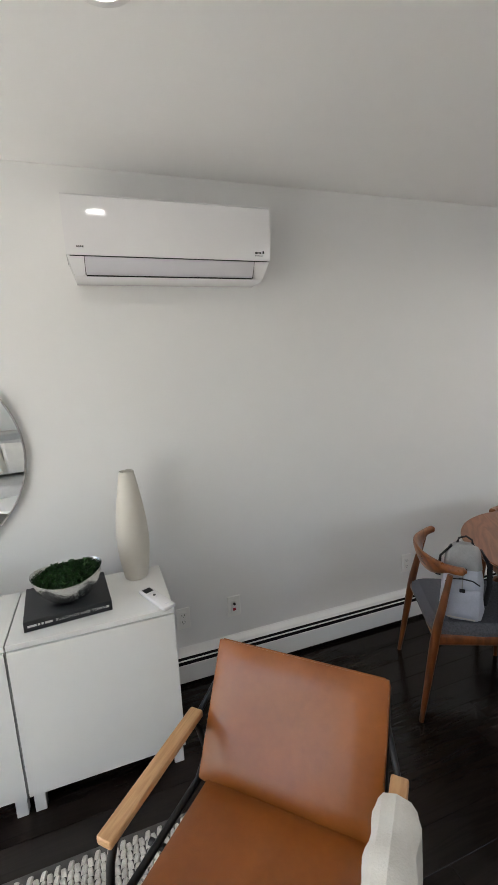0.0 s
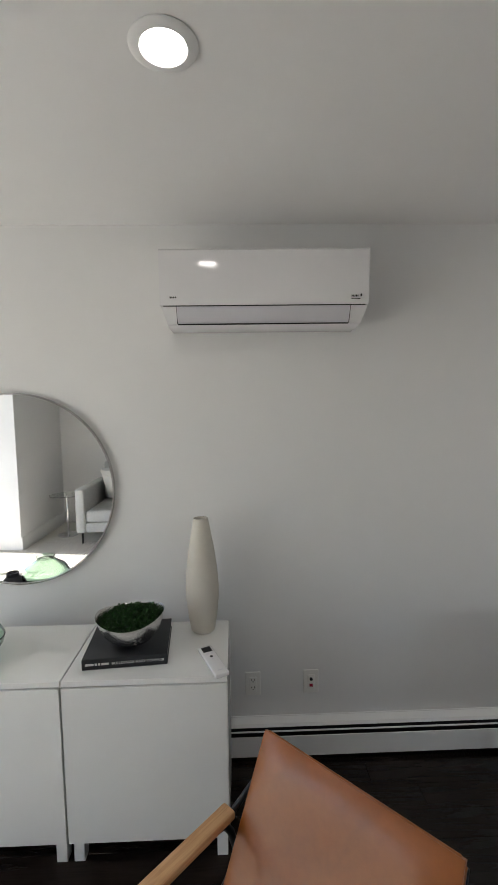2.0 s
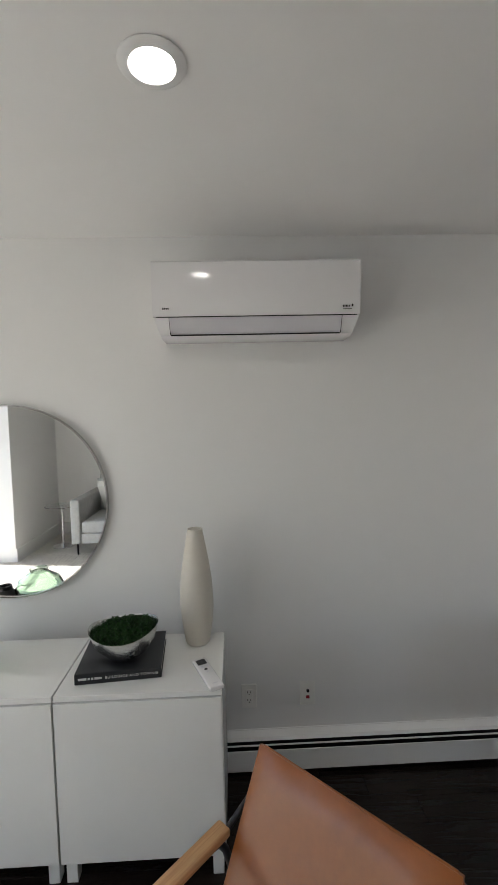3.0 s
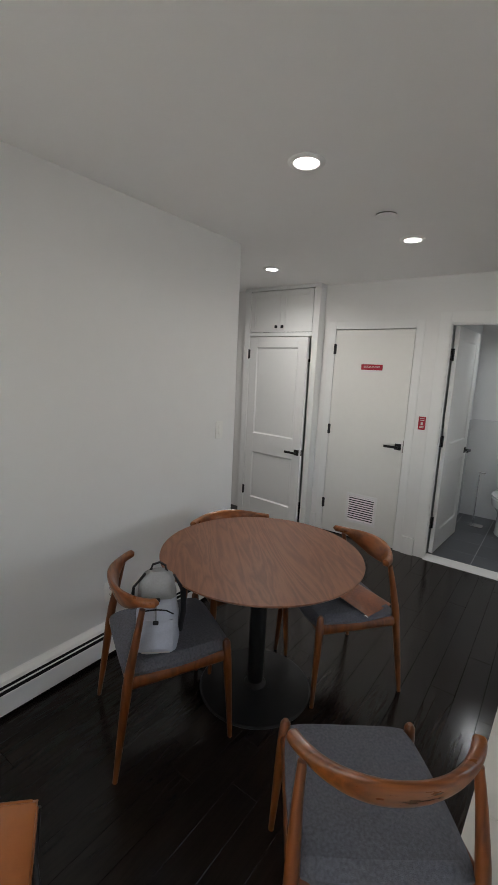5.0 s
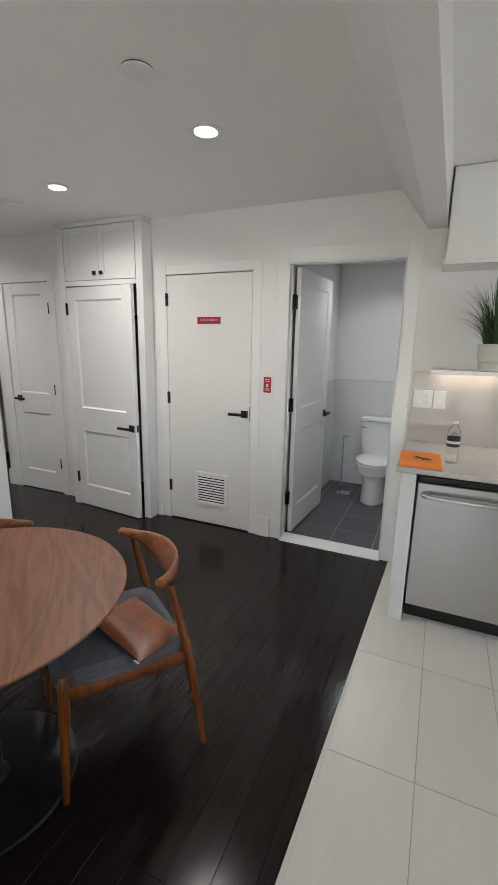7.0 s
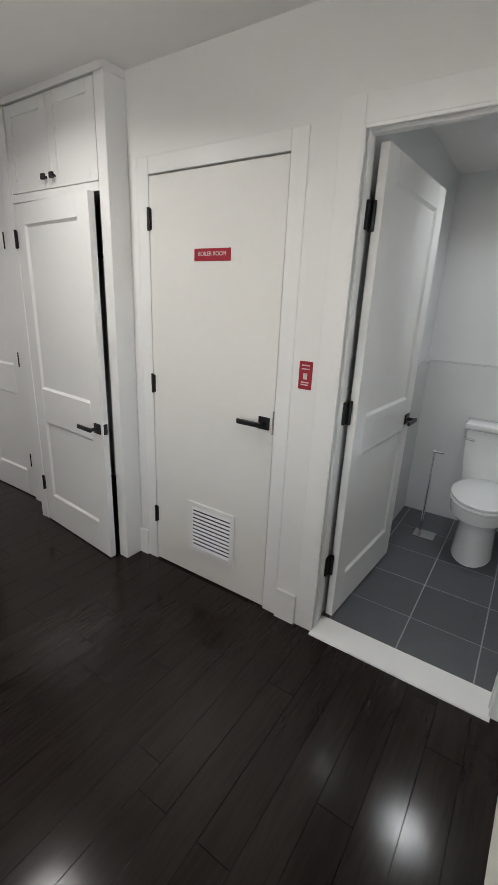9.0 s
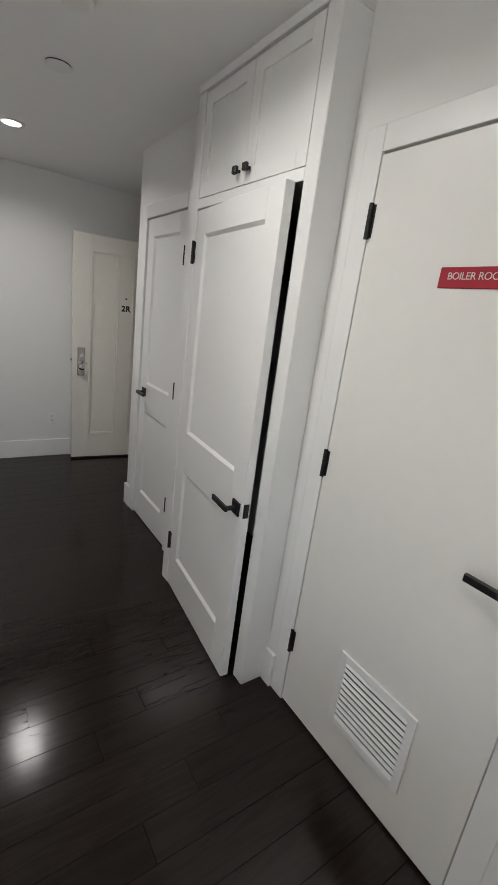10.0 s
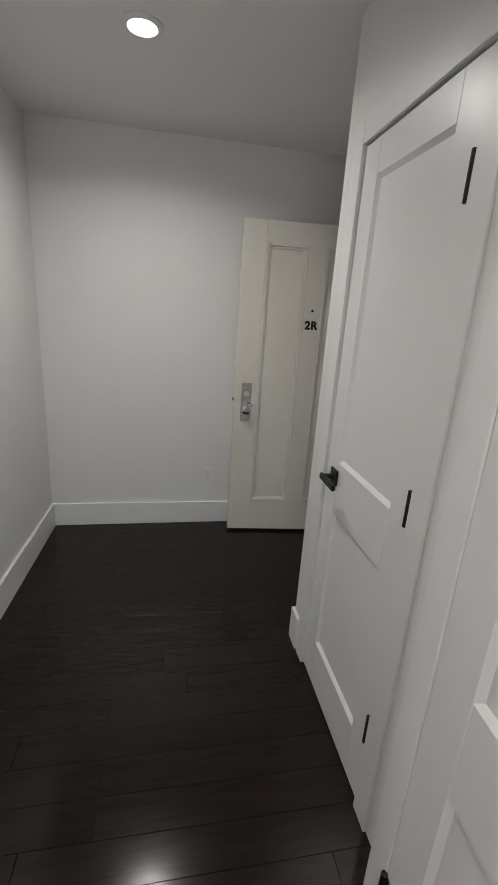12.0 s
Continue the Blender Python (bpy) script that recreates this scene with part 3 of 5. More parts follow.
# bathroom door, standing open inside
bt = thing("door_bathroom", "white two-panel bathroom door with black lever, standing open", "door", pose(X1 + 0.022, BA[1] - 0.050, 0.015, 0, 0, -3.5))
panel_door(bt, 0.775, BA[2] - 0.03, mid=(0.84, 1.02))
lever(bt, 0.715, 0.90, -1, 0.0)
hb = thing("bathroom_hinges", "black steel door hinges on the frame", "hinge")
for z in (1.83, 1.07, 0.31):
    bm = slab(X1 - 0.03, X1 + 0.020, BA[1] - 0.016, BA[1] - 0.0035, z - 0.05, z + 0.05, 0.002)
    tube([(X1 + 0.008, BA[1] - 0.022, z - 0.052), (X1 + 0.008, BA[1] - 0.022, z + 0.052)], 0.009, 10, bm)
    part("hinge", bm, BLACK, hb)

# entrance door, standing open in front of the end wall
ed = thing("door_entrance", "cream two-panel entrance door numbered 2R, standing open", "door", pose(4.283, 5.562, 0.02, 0, 0, -4.5))
EW, EH = 0.88, 2.022
part("stile", slab(0, 0.145, 0, 0.045, 0, EH, 0.002), CREAM, ed)
part("stile", slab(0.405, 0.515, 0, 0.045, 0.22, 1.9, 0.001), CREAM, ed)
part("stile", slab(EW - 0.12, EW, 0, 0.045, 0, EH, 0.002), CREAM, ed)
part("rail", slab(0.145, EW - 0.12, 0, 0.045, 0, 0.22, 0.001), CREAM, ed)
part("rail", slab(0.145, EW - 0.12, 0, 0.045, 1.9, EH, 0.001), CREAM, ed)
for a, b in ((0.145, 0.405), (0.515, EW - 0.12)):
    pn = part("panel", slab(a, b, 0.014, 0.032, 0.22, 1.9), CREAM, ed)
    for q, wq, yq in ((0.0, 0.016, -0.004), (0.016, 0.012, 0.005)):
        bm = slab(a + q, a + q + wq, yq, 0.014, 0.22 + q, 1.9 - q, 0.002)
        box(bm, b - q - wq, b - q, yq, 0.014, 0.22 + q, 1.9 - q, 0.002)
        box(bm, a + q + wq, b - q - wq, yq, 0.014, 0.22 + q, 0.22 + q + wq, 0.002)
        box(bm, a + q + wq, b - q - wq, yq, 0.014, 1.9 - q - wq, 1.9 - q, 0.002)
        part("moulding", bm, CREAM, pn)
lk = part("lock_plate", slab(0.045, 0.11, -0.006, 0, 0.80, 1.055, 0.003), STEEL, ed, "brushed steel lock plate")
part("knob", tube([(0.078, -0.004, 0.885), (0.078, -0.02, 0.885), (0.078, -0.035, 0.885), (0.078, -0.055, 0.885), (0.078, -0.064, 0.885)], [0.012, 0.012, 0.027, 0.029, 0.014], 20), CHROME, lk, "round chrome knob")
part("cylinder", tube([(0.078, -0.004, 0.985), (0.078, -0.014, 0.985)], 0.018, 20), CHROME, lk)
part("key", slab(0.088, 0.125, -0.045, -0.042, 0.905, 0.925, 0.001), CHROME, lk)
part("latch", slab(-0.012, 0.002, 0.014, 0.03, 0.93, 0.95, 0.002), STEEL, ed)
letters("2R", 0.068, INK, ed, pose(0.462, -0.0015, 1.435, 90, 0, 0), 1.12, 0.0035)
part("peephole", tube([(0.462, -0.004, 1.525), (0.462, 0.002, 1.525)], 0.008, 14), BLACK, ed)
part("sweep", slab(0, EW, 0.004, 0.04, -0.015, -0.001), BLACK, ed, "black rubber door sweep")


# ---------------------------------------------------------------- bathroom
BX1, BY0, BY1, BZ = 6.2, -0.35, 1.42, 2.34
structure("floor_bathroom", slab(X1 - 0.0, BX1, BY0, BY1, -0.1, 0.0008), BGROUT, "light grout bed of the bathroom floor")
structure("ceiling_bathroom", slab(X1, BX1 + 0.1, BY0 - 0.1, BY1 + 0.06, BZ, BZ + 0.1), CEILP, "white bathroom ceiling")
structure("wall_bathroom_back", slab(BX1, BX1 + 0.1, BY0 - 0.1, BY1 + 0.06, 0, BZ), BATHW, "pale bathroom back wall")
structure("wall_bathroom_north", slab(X1, BX1, BY1, BY1 + 0.05, 0, BZ), BATHW, "pale bathroom side wall")
structure("wall_bathroom_south", slab(X1, BX1, BY0 - 0.1, BY0, 0, BZ), BATHW, "pale bathroom side wall")
structure("wall_tile_back", slab(BX1 - 0.012, BX1, BY0, BY1, 0, 1.16, 0.003), WAINS, "grey tiled bathroom dado")
structure("wall_tile_north", slab(X1, BX1 - 0.012, BY1 - 0.012, BY1, 0, 1.16, 0.003), WAINS, "grey tiled bathroom dado")
structure("trim_dado_back", slab(BX1 - 0.015, BX1 - 0.0005, BY0, BY1 - 0.016, 1.1605, 1.168, 0.001), ACG, "thin grey edge strip of the tiled dado")
structure("trim_dado_north", slab(X1, BX1 - 0.016, BY1 - 0.015, BY1 - 0.0005, 1.1605, 1.168, 0.001), ACG, "thin grey edge strip of the tiled dado")
bf = bpy.data.objects["floor_bathroom"]
tm = mesh_of("tile", slab(0.003, 0.327, 0.003, 0.327, -0.004, 0.002, 0.001, 1), BTILE)
for i in range(5):
    for j in range(6):
        ob = new("tile", tm)
        ob.parent = bf
        ob.location = (4.868 - 0.33 + 0.33 * i + (0.06 if i == 0 else 0), 1.03 - 0.33 * (j - 1) - 0.0, 0)
        if i == 0:
            ob.scale = (0.82, 1, 1)
        if j == 0:
            ob.scale = (ob.scale[0], 1.17, 1)

toilet = thing("toilet", "white porcelain one-piece toilet with closed lid", "toilet", pose(BX1 - 0.016, 0.865, 0.002, 0, 0, 90))


def oval(rx, ry, cy, z, steps=36, back=None):
    pts = []
    for k in range(steps):
        a = 2 * math.pi * k / steps
        y = cy + ry * math.sin(a)
        pts.append((rx * math.cos(a), y if back is None else min(y, back) if back > 0 else y, z))
    return pts


def loft(rings):
    bm = bmesh.new()
    vs = [[bm.verts.new(p) for p in r] for r in rings]
    n = len(vs[0])
    for a, b in zip(vs, vs[1:]):
        for k in range(n):
            bm.faces.new((a[k], a[(k + 1) % n], b[(k + 1) % n], b[k]))
    bm.faces.new(vs[0][::-1])
    bm.faces.new(vs[-1])
    return bm


part("pedestal", loft([oval(0.122, 0.235, 0.395, 0.0), oval(0.118, 0.232, 0.395, 0.04), oval(0.113, 0.225, 0.39, 0.20), oval(0.128, 0.238, 0.40, 0.255), oval(0.176, 0.268, 0.428, 0.31), oval(0.186, 0.275, 0.435, 0.385)]), PORC, toilet)
part("seat", loft([oval(0.188, 0.278, 0.435, 0.388), oval(0.192, 0.282, 0.435, 0.398), oval(0.188, 0.278, 0.435, 0.41)]), PORC, toilet)
part("lid", loft([oval(0.186, 0.272, 0.43, 0.413), oval(0.188, 0.275, 0.43, 0.425), oval(0.16, 0.245, 0.43, 0.436)]), PORC, toilet)
part("tank", loft([[(x * s, 0.11 + (y - 0.11) * s, z) for x, y in ((-0.19, 0.01), (0.19, 0.01), (0.205, 0.06), (0.19, 0.2), (-0.19, 0.2), (-0.205, 0.06))] for s, z in ((0.72, 0.25), (0.86, 0.42), (0.97, 0.6), (1.0, 0.755))]), PORC, toilet)
part("tank_lid", slab(-0.21, 0.21, 0.005, 0.215, 0.758, 0.80, 0.012, 3), PORC, toilet)
part("flush_lever", tube([(0.19, 0.2, 0.70), (0.19, 0.225, 0.70), (0.13, 0.232, 0.695)], 0.007), CHROME, toilet)

stand = thing("toilet_brush_stand", "slim chrome toilet brush and paper stand", "brush stand", pose(5.80, 1.17, 0.002))
part("base_plate", slab(-0.06, 0.06, -0.07, 0.07, 0, 0.008, 0.002), STEEL, stand)
part("pole", tube([(0, 0.03, 0.006), (0, 0.03, 0.62)], 0.009), CHROME, stand)
part("arm", tube([(0, 0.04, 0.615), (0, -0.03, 0.615)], 0.009), CHROME, stand)


# ---------------------------------------------------------------- lamps and ceiling fittings
def downlight(x, y, z):
    d = thing("recessed_light", "round white recessed ceiling light, switched on", "ceiling light", pose(x, y, z), "recessed ceiling lights")
    part("trim_ring", lathe([(0.050, -0.001), (0.076, -0.001), (0.077, -0.004), (0.069, -0.008), (0.053, -0.009), (0.049, -0.003)], 48), TRIM, d)
    part("lens", lathe([(0, -0.003), (0.048, -0.003), (0.05, -0.001)], 40), LENS, d, "glowing white lens")


for (lx, ly), _ in DOWNLIGHTS:
    downlight(lx, ly, CEIL)
downlight(5.456, 0.866, BZ)
for (x, y), r, h in (((2.897, 1.452), 0.058, 0.012), ((3.838, 3.786), 0.056, 0.012)):
    c = thing("sprinkler_cover", "round white flush sprinkler cover on ceiling", "sprinkler", pose(x, y, CEIL), "sprinkler covers")
    part("plate", lathe([(0, -h), (r - 0.004, -h), (r, -h + 0.003), (r, -0.006), (r - 0.012, -0.005), (r - 0.012, -0.0005)], 40), TRIM, c)
    # dark disc above the plate, painted as the shadow round its edge
    part("gap", lathe([(0, -0.0012), (r - 0.002, -0.0012), (r - 0.002, -0.005)], 40), GAP_SHADE, c, "dark ring painted as the shadow round the cover")
sd = thing("smoke_detector", "round white smoke detector on ceiling", "smoke detector", pose(3.783, 3.22, CEIL))
part("base_ring", lathe([(0.07, -0.0005), (0.07, -0.012), (0.06, -0.014)], 40), PLATE, sd)
part("dome", lathe([(0.06, -0.013), (0.058, -0.03), (0.045, -0.040), (0, -0.043)], 40), PLATE, sd)
part("vent", lathe([(0.0605, -0.018), (0.0615, -0.02), (0.0605, -0.022)], 40), ACG, sd)


# ---------------------------------------------------------------- living room wall
# air conditioner
ax0, ax1 = 0.132, 0.975
ac = thing("air_conditioner", "white wall-mounted split air conditioner with closed flap", "air conditioner", pose(0, 0, -0.013))
DY = AC_Y - 0.002
face = [(DY, 2.313), (2.307, 2.313), (2.293, 2.310), (2.285, 2.302), (2.285, 2.20), (2.289, 2.12), (2.298, 2.092), (DY, 2.092)]
part("front_panel", extrude_x(face, ax0, ax1), ACW, ac)
low = [(DY, 2.090), (2.301, 2.090), (2.311, 2.062), (2.335, 2.022), (2.355, 2.012), (DY, 2.012)]
bm = extrude_x(low, ax0 + 0.002, ax1 - 0.002)
for v in bm.verts:
    if v.co.z < 2.08:
        v.co.x += math.copysign(0.024 * (2.09 - v.co.z) / 0.078, 0.56 - v.co.x)
part("lower_case", bm, ACW, ac)
part("flap", extrude_x([(2.298, 2.088), (2.295, 2.086), (2.307, 2.056), (2.327, 2.026), (2.331, 2.028), (2.311, 2.060)], ax0 + 0.065, ax1 - 0.075), ACG, ac, "pale grey air flap")
gap = extrude_x([(2.3, 2.0915), (2.296, 2.0915), (2.296, 2.0885), (2.3, 2.0885)], ax0 + 0.012, ax1 - 0.012)
for x in (ax0 + 0.063, ax1 - 0.075):
    q = extrude_x([(2.299, 2.088), (2.296, 2.088), (2.326, 2.024), (2.33, 2.026)], x, x + 0.003)
    tmp = bpy.data.meshes.new("tmp")
    q.to_mesh(tmp)
    q.free()
    gap.from_mesh(tmp)
    bpy.data.meshes.remove(tmp)
box(gap, ax0 + 0.066, ax1 - 0.075, 2.323, 2.331, 2.020, 2.024)
part("seam", gap, GAP_SHADE, ac)
for k in range(4):
    part("print_mark", slab(ax0 + 0.04 + k * 0.007, ax0 + 0.0445 + k * 0.007, 2.2848, 2.2885, 2.118, 2.124), INK, ac)
for k in range(5):
    part("print_mark", slab(ax1 - 0.072 + k * 0.006, ax1 - 0.069 + k * 0.006, 2.2848, 2.2885, 2.119, 2.126), INK, ac)
part("print_mark", slab(ax1 - 0.036, ax1 - 0.030, 2.2848, 2.2885, 2.12, 2.130), INK, ac)
part("print_line", slab(ax1 - 0.072, ax1 - 0.036, 2.286, 2.291, 2.110, 2.1115), INK, ac)

# baseboard heater
ht = thing("baseboard_heater", "white baseboard heater with black slots along wall", "heater")
hx0, hx1 = -1.9, HALL_X - 0.03
part("back_plate", slab(hx0, hx1, AC_Y - 0.006, AC_Y, 0.02, 0.185, 0.001), TRIM, ht)
part("hood", extrude_x([(AC_Y - 0.006, 0.182), (AC_Y - 0.04, 0.172), (AC_Y - 0.05, 0.160), (AC_Y - 0.046, 0.158), (AC_Y - 0.006, 0.168)], hx0, hx1), TRIM, ht)
part("inside", slab(hx0, hx1, AC_Y - 0.02, AC_Y - 0.006, 0.03, 0.160), GAP_SHADE, ht)
part("damper", extrude_x([(AC_Y - 0.055, 0.139), (AC_Y - 0.053, 0.144), (AC_Y - 0.050, 0.144), (AC_Y - 0.052, 0.138)], hx0, hx1), TRIM, ht)
part("front_plate", slab(hx0, hx1, AC_Y - 0.062, AC_Y - 0.057, 0.022, 0.122, 0.0015), TRIM, ht)
part("end_cap", slab(hx1, hx1 + 0.02, AC_Y - 0.064, AC_Y, 0.015, 0.186, 0.003), TRIM, ht)


def outlet(name, label, m, kind="duplex", w=0.072, h=0.116):
    """A wall plate in local x-z, facing local -y."""
    o = thing(name, label, "wall outlet" if kind != "switch" else "light switch", m)
    part("plate", slab(-w / 2, w / 2, -0.006, 0, -h / 2, h / 2, 0.002), PLATE, o)
    gangs = [0] if w < 0.09 else [-0.023, 0.023]
    for g, gx in enumerate(gangs):
        k = kind if len(gangs) == 1 else ("switch" if g == 0 else "duplex")
        part("insert", slab(gx - 0.017, gx + 0.017, -0.009, -0.005, -0.034, 0.034, 0.001), PLATE, o)
        if k == "duplex":
            for z in (-0.019, 0.019):
                for x in (-0.007, 0.007):
                    part("slot", slab(gx + x - 0.0014, gx + x + 0.0014, -0.0096, -0.0088, z - 0.002, z + 0.007), BLACK, o)
                part("slot", slab(gx - 0.0024, gx + 0.0024, -0.0096, -0.0088, z - 0.010, z - 0.006), BLACK, o)
        elif k == "jack":
            part("data_socket", slab(gx - 0.008, gx + 0.008, -0.0096, -0.0088, -0.024, -0.009), RED, o)
            part("cable_socket", tube([(gx, -0.005, 0.016), (gx, -0.016, 0.016)], 0.007, 10), BLACK, o)
        if k == "switch":
            part("rocker", extrude_x([(-0.009, -0.03), (-0.013, -0.028), (-0.0095, 0.0), (-0.0105, 0.03), (-0.009, 0.03)], gx - 0.014, gx + 0.014), PLATE, o)
    return o


outlet("wall_outlet", "white double power outlet on the wall", pose(0.486, AC_Y, 0.35))
outlet("cable_outlet", "white cable and data outlet on the wall", pose(0.764, AC_Y, 0.352), "jack")
outlet("wall_outlet", "white power outlet low on the wall", pose(4.142, END_Y, 0.374))
outlet("wall_outlet", "white power outlet near the dining chair", pose(1.90, AC_Y, 0.36))
outlet("light_switch", "white rocker light switch near the corner", pose(2.806, AC_Y, 1.20), "switch", 0.075, 0.12)

# white cabinets
for k, (a, b) in enumerate(((-0.209, 0.38), (-0.80, -0.213))):
    cb = thing("cabinet", "white lacquered sideboard cabinet on short legs" + (" bearing a vase" if k == 0 else " under the mirror"), "cabinet", None, "white sideboard cabinets")
    body = part("body", slab(a, b, 1.998, 2.39, 0.092, 0.690, 0.001), LAQ, cb)
    part("top", slab(a, b, 1.985, 2.39, 0.6905, 0.712, 0.0015), LAQ, cb)
    part("door", slab(a + 0.002, b - 0.002, 1.979, 1.9965, 0.094, 0.687, 0.001), LAQ, cb)
    for x in (a + 0.03, b - 0.03):
        for y in (2.02, 2.36):
            part("leg", slab(x - 0.02, x + 0.02, y - 0.02, y + 0.02, 0, 0.0915, 0.002), LAQ, cb)

# round mirror
mr = thing("round_mirror", "large round wall mirror with thin steel rim", "mirror", pose(-0.565, AC_Y, 1.310, 90, 0, 0))
part("backing", lathe([(0, 0.0005), (0.415, 0.0005), (0.415, 0.014), (0, 0.014)], 72), BLACK, mr)
part("mirror_glass", lathe([(0.4285, 0.0145), (0.4285, 0.017), (0, 0.017)], 96), MIRROR, mr, smooth=False)
part("rim", lathe([(0.429, 0.0), (0.436, 0.0), (0.437, 0.02), (0.435, 0.024), (0.430, 0.024), (0.429, 0.018)], 96), STEEL, mr)

# objects on the cabinet
TOPZ = 0.7125
vase = thing("vase", "tall cream ceramic bottle vase on the cabinet", "vase", pose(0.27, 2.318, TOPZ))
part("body", lathe([(0, 0.0), (0.046, 0.0), (0.051, 0.006), (0.062, 0.07), (0.070, 0.15), (0.0705, 0.19), (0.066, 0.27), (0.054, 0.36), (0.040, 0.44), (0.032, 0.485), (0.031, 0.49), (0.025, 0.489), (0.024, 0.47), (0.03, 0.42), (0.0, 0.35)], 56), CERAMIC, vase)
# black disc that puts the shade of the open neck into colour
part("neck_shadow", lathe([(0, 0.455), (0.0245, 0.455), (0.0245, 0.458), (0, 0.458)], 30), BOOKC, vase, "black disc painted as the shade inside the neck")

bk = thing("book", "large black hardback book lying flat", "book", pose(-0.012, 2.195, TOPZ, 0, 0, 5))
part("cover", slab(-0.155, 0.155, -0.135, 0.135, 0.0, 0.004, 0.001), BOOKC, bk)
part("cover", slab(-0.155, 0.155, -0.135, 0.135, 0.036, 0.040, 0.001), BOOKC, bk)
part("spine", slab(-0.155, 0.155, -0.139, -0.134, 0.0, 0.040, 0.0015), BOOKC, bk)
part("pages", slab(-0.151, 0.151, -0.133, 0.131, 0.0045, 0.0355), PAPER, bk)
letters("BUILDINGS AND TOWNS", 0.0145, PRINT, bk, pose(0.045, -0.1395, 0.02, 90, 0, 0), 1.15)
for a, w in ((-0.142, 0.03), (-0.108, 0.008), (-0.096, 0.008), (-0.084, 0.026), (0.137, 0.006)):
    part("print_bar", slab(a, a + w, -0.1400, -0.1388, 0.0165, 0.0245), PRINT, bk)

bowl = thing("bowl", "oval hammered silver bowl filled with green moss", "bowl", pose(0.004, 2.165, TOPZ + 0.0425, 4, -2, 4) @ Matrix.Scale(1.05, 4))
bm = lathe([(0, 0.0), (0.035, 0.0), (0.070, 0.012), (0.103, 0.045), (0.118, 0.082), (0.119, 0.086), (0.116, 0.084), (0.10, 0.047), (0.066, 0.016), (0, 0.006)], 64)
bmesh.ops.scale(bm, vec=(1.06, 0.86, 1), verts=bm.verts)
for v in bm.verts:
    v.co.z = v.co.z * 1.14 + v.co.z * 0.22 * (v.co.x / 0.12) ** 2
bowl_ob = part("shell", bm, NICKEL, bowl)
rng = random.Random(5)
bm = bmesh.new()
for k in range(800):
    a, r = rng.uniform(0, 2 * math.pi), math.sqrt(rng.random()) * 0.106
    x, y = r * math.cos(a) * 1.06, r * math.sin(a) * 0.86
    z = 0.074 + 0.032 * (1 - (r / 0.105) ** 2) + rng.uniform(-0.008, 0.008) + 0.012 + 0.014 * noise.noise((x * 38, y * 38, 1.7)) + (0.012 if x > 0.06 else 0)
    for q in range(3):
        d = Vector((rng.uniform(-1, 1), rng.uniform(-1, 1), rng.uniform(0.2, 1.2))).normalized() * rng.uniform(0.008, 0.014)
        s = d.cross(Vector((rng.uniform(-1, 1), rng.uniform(-1, 1), 0.3))).normalized() * 0.0032
        c = Vector((x, y, z))
        bm.faces.new([bm.verts.new(p) for p in (c - s, c + d * 0.5 - s * 1.4, c + d, c + d * 0.5 + s * 1.4, c + s)])
mo = part("moss", bm, MOSS, bowl, "dense dark green moss", smooth=False)
mo["kind"] = "stuff"
part("soil", lathe([(0, 0.084), (0.085, 0.072), (0.092, 0.062), (0, 0.055)], 30), MOSS, bowl)

rm = thing("remote_control", "white remote control lying on the cabinet", "remote control", pose(0.325, 2.066, TOPZ, 0, 0, 24))
part("case", slab(-0.027, 0.027, -0.098, 0.098, 0.0, 0.018, 0.006, 3), ACW, rm)
part("screen", slab(-0.018, 0.018, 0.05, 0.085, 0.0175, 0.0188, 0.0005), BOOKC, rm, "dark display")
for x, y, r in ((-0.009, 0.036, 0.005), (0.010, 0.036, 0.005), (0.0, 0.016, 0.006), (0.0, 0.0, 0.004)):
    part("button", lathe([(0, 0.0195), (r, 0.0192), (r, 0.0172)], 14, at=(x, y, 0)), ACG if r < 0.006 else BLACK, rm)
part("print", slab(-0.010, 0.010, -0.078, -0.073, 0.0178, 0.0184), ACG, rm)

gv = thing("green_glass_vase", "squat translucent green glass vase on the cabinet", "vase", pose(-0.605, 2.13, TOPZ))
part("body", lathe([(0, 0.001), (0.05, 0.001), (0.085, 0.02), (0.115, 0.06), (0.12, 0.085), (0.10, 0.125), (0.06, 0.152), (0.043, 0.165), (0.047, 0.18), (0.042, 0.18), (0.038, 0.164), (0.056, 0.148), (0.094, 0.122), (0.112, 0.085), (0.107, 0.062), (0.08, 0.026), (0, 0.008)], 48), GREENG, gv)
dv = thing("dark_glass_vase", "small dark glass vase on the cabinet", "vase", pose(-0.745, 2.2, TOPZ))
part("body", lathe([(0, 0.0), (0.04, 0.0), (0.065, 0.03), (0.06, 0.07), (0.03, 0.10), (0.03, 0.12), (0.024, 0.12), (0.024, 0.1), (0, 0.05)], 32), BOOKC, dv)


# ---------------------------------------------------------------- leather lounge chair
lc = thing("lounge_chair", "cognac leather lounge chair with oak arms and black frame", "armchair", pose(0.563, 1.41, 0, 0, 0, 135.6))


